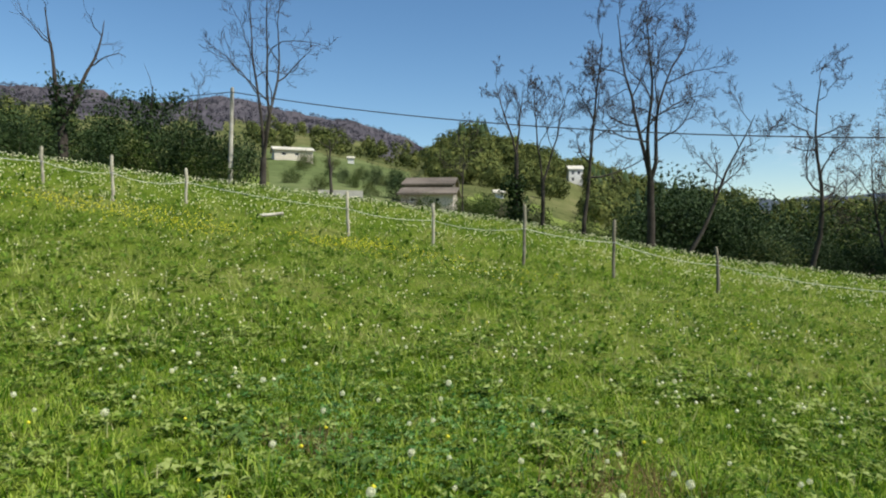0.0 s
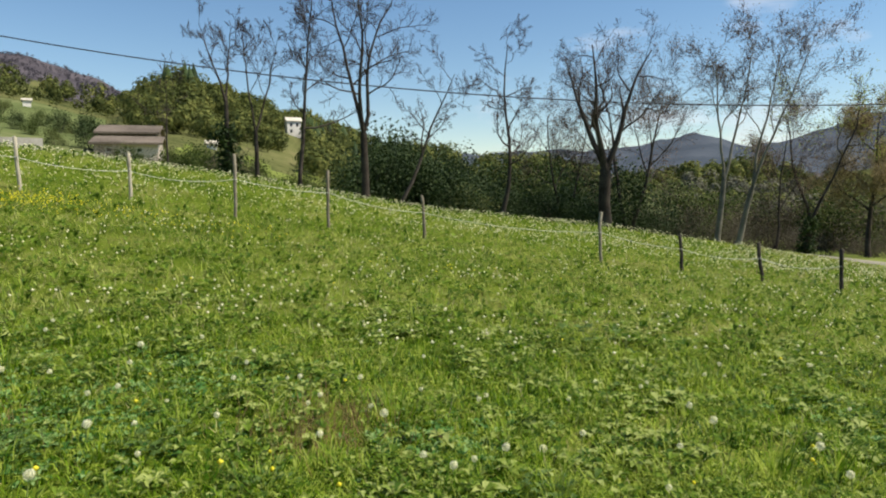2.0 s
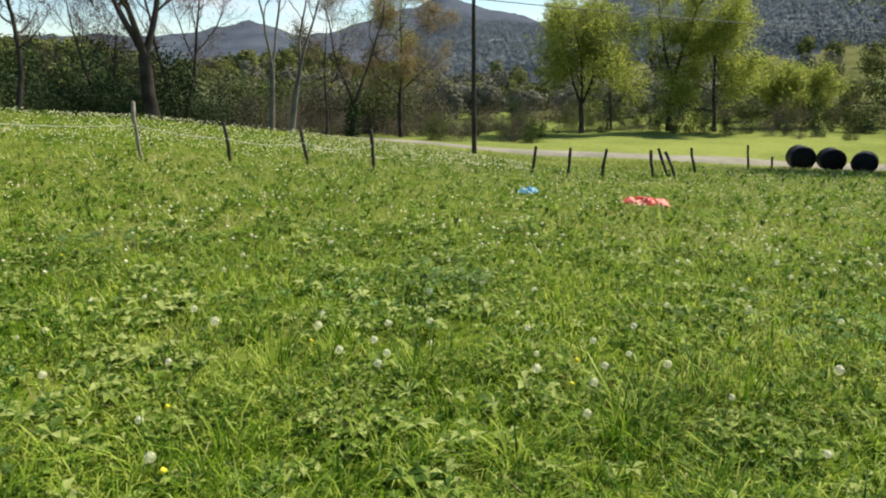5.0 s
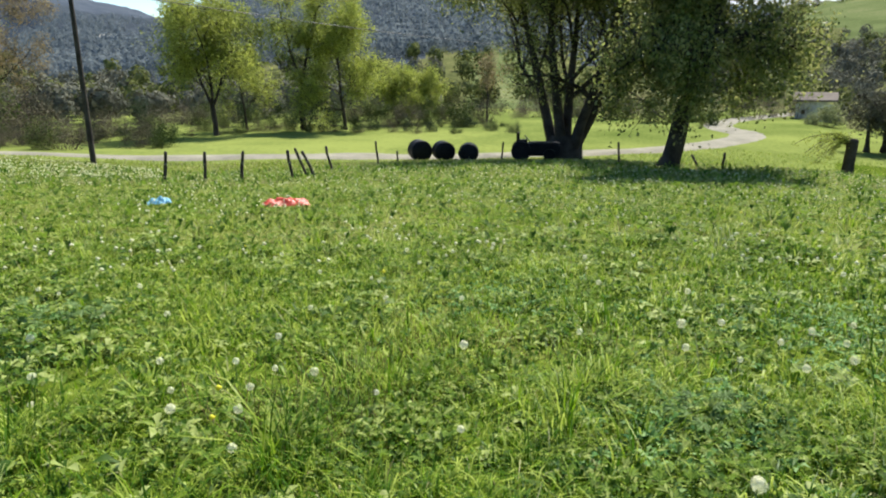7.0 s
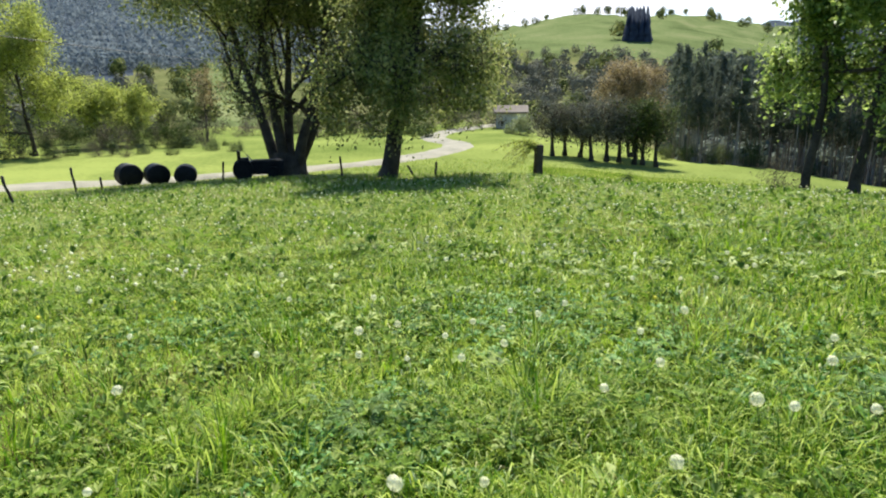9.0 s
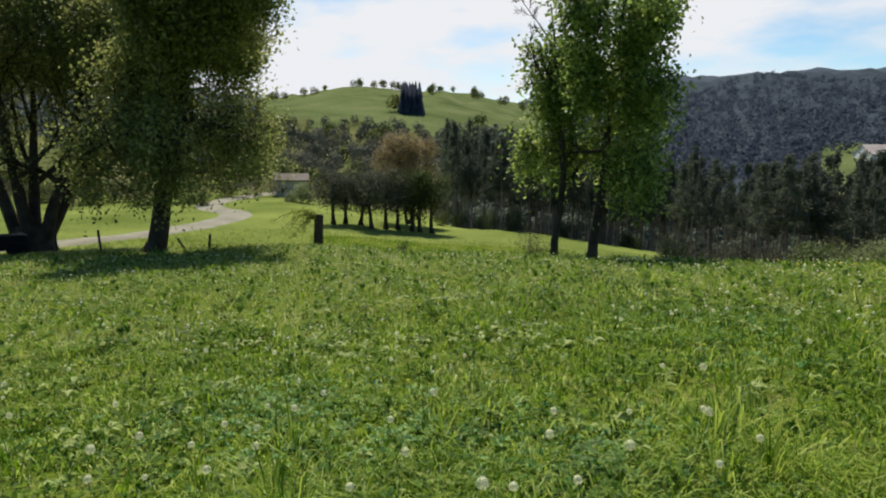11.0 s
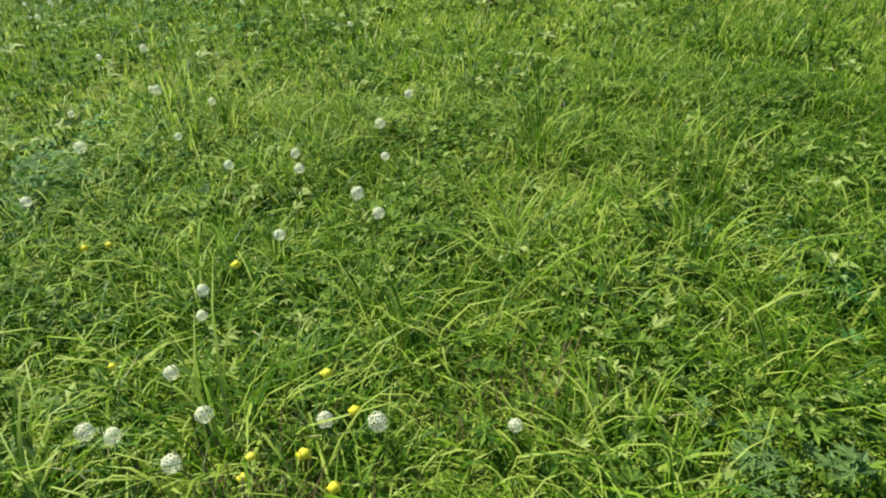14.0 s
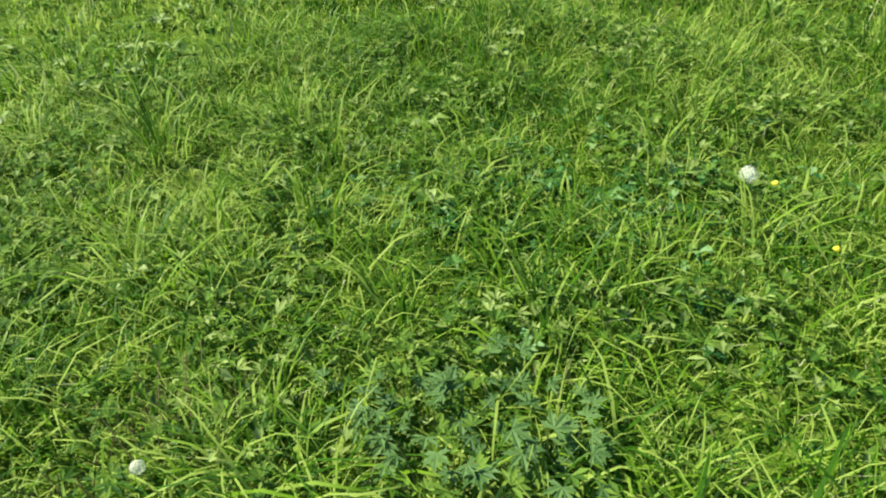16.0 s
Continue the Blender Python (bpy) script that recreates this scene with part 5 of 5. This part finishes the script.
tagged(piece("pale_weeds", mesh("pale_weeds", *pale_mesh, M_PALEWEED)), "pale grey-green weed leaves among the grass", "weeds", kind="stuff")


def rosettes(rng, x, y, leaves, size, rise=0.55):
    """Broad weed plants: each a ring of arching leaves folded along the midrib."""
    n = len(x)
    k = np.repeat(np.arange(n), leaves)
    m = len(k)
    az = np.tile(np.arange(leaves) * 6.2832 / leaves, n) + rng.normal(0, 0.35, m) + rng.uniform(0, 6.28, n)[k]
    s = (size * rng.uniform(0.6, 1.3, n)[k] * rng.uniform(0.7, 1.2, m))[:, None]
    out = np.stack([np.cos(az), np.sin(az), 0 * az], 1)
    side = np.stack([-np.sin(az), np.cos(az), rng.normal(0, 0.25, m)], 1)
    up = np.array([[0, 0, 1.0]])
    lift = rng.uniform(0.25, 1.25, (m, 1)) * rise
    c = np.stack([x, y, land_z(x, y)], 1)[k] + up * (size * rng.uniform(0.1, 1.1, n)[k])[:, None]
    mid = c + (out * 0.5 + up * lift * 0.5) * s
    tip = c + (out * 1.0 + up * (lift * 0.55 - 0.12)) * s
    fold = up * 0.07 * s
    v = np.stack([c, mid - side * 0.21 * s + fold, mid, mid + side * 0.21 * s + fold, tip], 1).reshape(-1, 3)
    b = np.arange(m)[:, None] * 5
    return v, np.concatenate([b + t for t in ([0, 2, 1], [0, 3, 2], [1, 2, 4], [2, 3, 4])])


def grown(rng, n, r0, r1, a0, a1, size, seed, least):
    """Places of a weed that comes in patches."""
    x, y = scatter(rng, n, r0, r1, a0, a1)
    keep = patchy(x, y, size, seed) > rng.uniform(least, 1.0, len(x))
    return x[keep], y[keep]


broad = [rosettes(g, *grown(g, 1500, 2.6, 5.5, -35, 75, 1.8, 21, 0.3), 8, 0.085), rosettes(g, *grown(g, 3600, 5.5, 10.0, -35, 75, 2.2, 21, 0.3), 6, 0.10),
         rosettes(g, *grown(g, 900, 2.0, 5.5, 75, 262, 1.4, 22, 0.45), 8, 0.075), rosettes(g, *grown(g, 2600, 5.5, 10.0, 75, 200, 2.0, 22, 0.45), 6, 0.09),
         rosettes(g, *grown(g, 4200, 10.0, 18.0, -35, 190, 3.0, 23, 0.4), 5, 0.085)]
tagged(piece("broad_weeds", mesh("broad_weeds", *join(broad), M_BROAD)), "broad-leaved weeds and dandelion rosettes in the grass", "weeds", kind="stuff")
cool = []
for a, d, r, n in ((356, 5.4, 0.8, 420), (350, 7.0, 1.1, 420), (8, 6.4, 0.9, 260), (25, 4.4, 0.5, 160), (124, 5.6, 0.9, 360), (112, 3.6, 0.5, 220), (138, 4.6, 0.7, 280), (152, 3.9, 0.5, 200), (100, 6.0, 0.8, 200), (62, 6.0, 0.8, 200), (160, 7.5, 1.2, 260), (206, 2.6, 0.4, 90), (222, 2.5, 0.5, 100)):
    c = spot(a, d)
    cool.append(rosettes(g, c.x + g.normal(0, r * 0.6, n), c.y + g.normal(0, r * 0.6, n), 6, 0.05, 0.9))
tagged(piece("cool_weeds", mesh("cool_weeds", *join(cool), M_BLUEGREEN)), "cool blue-green weed patches in the meadow", "weeds", kind="stuff")


def lobed_leaf():
    """A palmate toothed leaf on a short stalk, one unit long."""
    bm = bmesh.new()
    hub = bm.verts.new((0, 0, 0))
    edge = []
    for q in range(5):
        an, ln = radians((q - 2) * 48), (0.72, 0.93, 1.0, 0.93, 0.72)[q]
        for along, across in ((0.30, -0.13), (0.42, -0.10), (0.60, -0.20), (0.68, -0.10), (1.0, 0.0), (0.68, 0.10), (0.60, 0.20), (0.42, 0.10), (0.30, 0.13)):
            px, py = along * ln, across * ln
            edge.append(bm.verts.new((px * math.cos(an) - py * math.sin(an), px * math.sin(an) + py * math.cos(an), 0.10 * px - 0.28 * px * px + 0.12 * abs(py))))
    for a, b in zip(edge, edge[1:]):
        bm.faces.new((hub, a, b))
    me = bpy.data.meshes.new("leaf")
    bm.to_mesh(me)
    bm.free()
    me.materials.append(M_DARKWEED)
    return me


LEAF = lobed_leaf()
for k, (x, y, s) in enumerate([(0.02, -1.88, 1.25), (-0.10, -1.66, 1.1), (0.20, -1.98, 0.9), (5.87, 1.72, 1.9), (5.7, 5.55, 1.9), (3.95, -1.88, 1.3), (2.56, -3.67, 1.3), (0.0, 4.5, 1.2), (0.75, 4.2, 1.2), (1.2, 3.4, 1.0), (-0.9, 4.9, 1.3), (2.6, 2.6, 1.0)]):
    z0 = float(land_z(x, y))
    c = thing("weed_clump", Matrix.Translation((x, y, z0)), "dark green clump of cut-leaved weeds", "weed", "weed clumps")
    for q in range(30):
        a, rad = g.uniform(0, 6.28), g.uniform(0.02, 0.19) * s
        piece("leaf", LEAF, c, m=pose(math.cos(a) * rad, math.sin(a) * rad, g.uniform(0.05, 0.15) * s, g.uniform(-25, 25), g.uniform(-30, 15), math.degrees(a) + g.uniform(-40, 40)) @ Matrix.Scale(g.uniform(0.028, 0.055) * s, 4))
    rows = [[0, 0, -0.01, g.uniform(-0.1, 0.1) * s, g.uniform(-0.1, 0.1) * s, 0.12 * s, 0.003, 0.002] for q in range(7)]
    tagged(piece("stalk", mesh("stalk", *tubes(rows, 4), M_STEM), c), kind="stuff")

dry = []
for x, y, s, n in ((1.81, 4.03, 0.3, 260), (-0.3, 5.0, 0.2, 120), (4.57, -0.08, 0.3, 260), (1.98, 4.45, 0.25, 160), (1.33, -1.97, 0.14, 160), (5.2, -1.1, 0.4, 200), (3.8, -4.1, 0.2, 90), (0.69, -2.25, 0.12, 40)):
    rows = []
    for q in range(n):
        px, py = x + g.normal(0, s), y + g.normal(0, s)
        h = g.uniform(0.06, 0.2)
        pz = float(land_z(px, py))
        rows.append([px, py, pz, px + g.normal(0, 0.05), py + g.normal(0, 0.05), pz + h, 0.0022, 0.0012])
    dry.append(tubes(rows, 3))
tagged(piece("dry_stalks", mesh("dry_stalks", *join(dry), M_DRY)), "dry reddish weed stalks in the grass", "weeds", kind="stuff")


def flower_stuff(rng, x, y, h, r, mat, name, label, lift=0.0):
    """Many small round heads on thin stems, joined."""
    n = len(x)
    hh = h * rng.uniform(0.6, 1.3, n)
    z = land_z(x, y)
    c = np.stack([x + rng.normal(0, 0.02, n), y + rng.normal(0, 0.02, n), z + hh], 1)
    rad = r * rng.uniform(0.75, 1.2, (n, 1))
    octa = np.array([[1, 0, 0], [0.31, 0.95, 0], [-0.81, 0.59, 0], [-0.81, -0.59, 0], [0.31, -0.95, 0], [0, 0, 0.9], [0, 0, -0.9]])
    v = (c[:, None] + octa[None] * rad[:, None]).reshape(-1, 3)
    t = [[k, (k + 1) % 5, 5] for k in range(5)] + [[(k + 1) % 5, k, 6] for k in range(5)]
    f = (np.array(t)[None] + (np.arange(n) * 7)[:, None, None]).reshape(-1, 3)
    return tagged(piece(name, mesh(name, v, f, mat, True)), label, "flowers", kind="stuff")


x, y = scatter(g, 15000, 7.0, 26.0)
keep = patchy(x, y, 4.0, 8) > g.uniform(0.1, 1.0, len(x))
flower_stuff(g, x[keep], y[keep], 0.18, 0.022, M_CLOCK, "dandelion_clocks", "white dandelion seed heads across the meadow")
x, y = scatter(g, 7500, 21.0, 32.0, -35, 75)
flower_stuff(g, x, y, 0.18, 0.026, M_CLOCK, "dandelion_clocks", "pale strip of dandelion seed heads below the crest")

# nearest seed heads one by one
stem_me = mesh("stem", *tubes([[0, 0, 0, 0.008, 0, 0.08, 0.0035, 0.003], [0.008, 0, 0.08, 0.0, 0.006, 0.17, 0.003, 0.0025]], 5), M_STEM)


def clock_mesh(rng, r=0.023):
    """A seed head: a small core and many fine spokes that end in tufts."""
    n = 170
    k = np.arange(n) + 0.5
    ph, th = np.arccos(1 - 2 * k / n), 3.14159 * (1 + 5**0.5) * k
    u = np.stack([np.cos(th) * np.sin(ph), np.sin(th) * np.sin(ph), np.cos(ph)], 1)
    w = np.cross(u, rng.normal(0, 1, u.shape))
    w /= np.linalg.norm(w, axis=1, keepdims=True)
    q = np.cross(u, w)
    a, s = u * (r * rng.uniform(0.82, 1.03, (n, 1))), r * 0.13
    v = np.stack([a - w * s, a - q * s, a + w * s, a + q * s], 1).reshape(-1, 3) + [0, 0.006, 0.19]
    return mesh("seed_head", v, np.arange(n * 4).reshape(-1, 4), M_CLOCK)


HEADS = [clock_mesh(g, r) for r in (0.024, 0.028, 0.032)]


def clock(x, y, s=1.0):
    d = thing("dandelion", Matrix.Translation((x, y, float(land_z(x, y)) - 0.005)) @ pose(0, 0, 0, g.normal(0, 9), g.normal(0, 9), g.uniform(0, 360)) @ Matrix.Diagonal((s, s, s, 1)), "dandelion with white seed head in the grass", "dandelion", "dandelions near the viewer")
    piece("stem", stem_me, d)
    piece("seed_head", HEADS[int(g.integers(0, 3))], d)


CLOCKS_NORTH = [(-3.03, 7.38), (-2.34, 7.00), (-0.56, 4.56), (0.74, 8.12), (1.58, 6.64), (2.42, 9.61), (1.18, 4.33), (1.80, 4.48), (2.04, 4.59), (2.45, 4.84), (3.72, 7.01), (2.26, 4.24), (0.65, 3.90), (0.23, 5.77), (-0.84, 6.36), (1.03, 6.46), (3.11, 4.01), (4.39, 5.23), (-1.79, 5.08), (0.46, 5.14), (-0.03, 5.97), (3.36, 5.36), (5.02, 7.53), (3.62, 8.27), (-0.72, 7.24), (0.68, 4.38), (2.05, 3.17)]
CLOCKS_CREST = [(1.69, 3.77), (2.79, 2.96), (3.19, 3.01), (4.54, 3.72), (2.36, 2.99), (2.11, 2.93), (0.39, 4.44), (4.42, 3.09), (3.04, 2.13), (0.09, 3.75), (2.58, 3.12), (2.19, 3.86), (1.91, 2.07), (2.21, 1.80), (2.85, 1.90), (3.97, 1.48), (4.25, 1.53), (4.48, 1.39), (4.51, 0.73), (3.60, 2.54), (3.83, 0.30), (4.52, 0.32), (4.38, 2.10), (4.18, 2.73), (4.88, 1.54), (4.73, 2.26), (4.36, 1.63)]
CLOCKS_EAST = [(4.94, 0.48), (4.95, 0.83), (4.23, 0.37), (5.40, 0.21), (5.99, -1.05), (4.70, -2.19), (4.68, 1.69), (4.12, 1.73), (4.19, 0.62), (4.68, 0.05), (4.38, -0.33), (4.97, -0.83), (3.85, -0.63), (5.05, -2.34), (5.48, 1.80), (5.87, 1.49), (7.46, -0.86), (6.78, 1.49), (5.14, -1.64), (4.80, 0.25), (3.26, -1.73), (3.17, -1.62), (4.21, -2.61), (3.02, -2.00), (4.52, -2.40), (4.70, -3.51), (4.79, -3.03)]
CLOCKS_SOUTH = [(3.45, -2.89), (3.05, -1.60), (5.25, -3.99), (3.87, -3.62), (6.95, -0.39), (4.37, -3.01), (4.68, -2.76), (5.00, -3.45), (2.40, -3.42), (2.64, -3.18), (2.99, -4.13), (2.64, -4.37), (2.23, -4.49), (2.31, -4.64), (1.96, -3.90), (2.85, -3.86), (2.82, -5.29), (4.84, -3.93), (4.00, -4.18), (4.98, -4.75), (5.16, -2.65), (2.75, -3.18), (1.88, -4.32), (1.40, -3.70), (2.40, -3.92), (1.00, -3.92), (4.67, -3.21)]
CLOCKS_FEET = [(2.58, -5.45), (2.41, -2.37), (2.10, -2.22), (2.25, -2.27), (1.74, -2.23), (1.68, -2.18), (1.47, -2.24), (1.55, -2.62), (1.02, -3.60), (1.37, -3.44), (0.95, -4.31), (1.15, -3.24), (1.08, -3.16), (1.40, -3.03), (1.63, -2.38), (1.61, -2.72), (1.70, -3.62), (3.47, -3.33), (2.18, -2.35), (2.70, -2.61), (1.03, -2.23), (0.70, -2.14), (1.17, -2.18), (1.45, -2.10), (-1.24, -2.11)]
for x, y in CLOCKS_NORTH + CLOCKS_CREST + CLOCKS_EAST + CLOCKS_SOUTH + CLOCKS_FEET:
    clock(x, y, g.uniform(0.7, 0.98))
for k in range(260):
    x, y = scatter(g, 1, 5.2, 8.5, -35, 190)
    x, y = float(x[0]), float(y[0])
    if patchy(np.array([x]), np.array([y]), 2.5, 8)[0] > g.uniform(0.1, 0.9):
        clock(x, y, g.uniform(0.55, 0.85))

# yellow flowers
spots = [(337.6, 20.3, 0.9, 160), (342.5, 19.9, 1.2, 300), (346, 18.6, 1.0, 160), (358.3, 18.5, 0.8, 360), (5, 17.5, 0.7, 60), (11, 16.5, 0.9, 60), (30, 14, 1.2, 15), (166, 16, 1.5, 70), (172, 15, 1.5, 40)]
xs, ys = [], []
for a, d, s, n in spots:
    c = spot(a, d)
    xs.append(c.x + g.normal(0, s, n))
    ys.append(c.y + g.normal(0, s * 0.6, n))
BUTTERCUPS = [(-0.32, 4.68), (-0.88, 3.89), (-0.69, 3.82), (-2.25, 4.90), (0.10, 4.05), (1.31, 3.59), (1.00, 3.58), (2.28, 4.81), (1.49, 2.96), (1.19, 3.28), (0.91, 5.55), (0.78, 5.03), (3.10, 2.10), (2.78, 1.75), (4.08, 0.42), (4.18, 2.04), (4.52, 2.21), (4.33, 2.11), (4.56, 0.49), (1.99, -3.00), (2.09, -3.12), (1.55, -2.88), (1.19, -2.31), (1.76, -2.42), (1.12, -2.20), (1.18, -2.10), (1.36, -2.06), (1.31, -2.08), (1.13, -1.97), (-1.34, -2.02), (-1.19, -1.71)]
x, y = scatter(g, 70, 5.0, 12.0)
xs += [x, np.array([q[0] for q in BUTTERCUPS])]
ys += [y, np.array([q[1] for q in BUTTERCUPS])]
flower_stuff(g, np.concatenate(xs), np.concatenate(ys), 0.15, 0.017, M_YELLOW, "yellow_flowers", "small yellow flowers in patches")
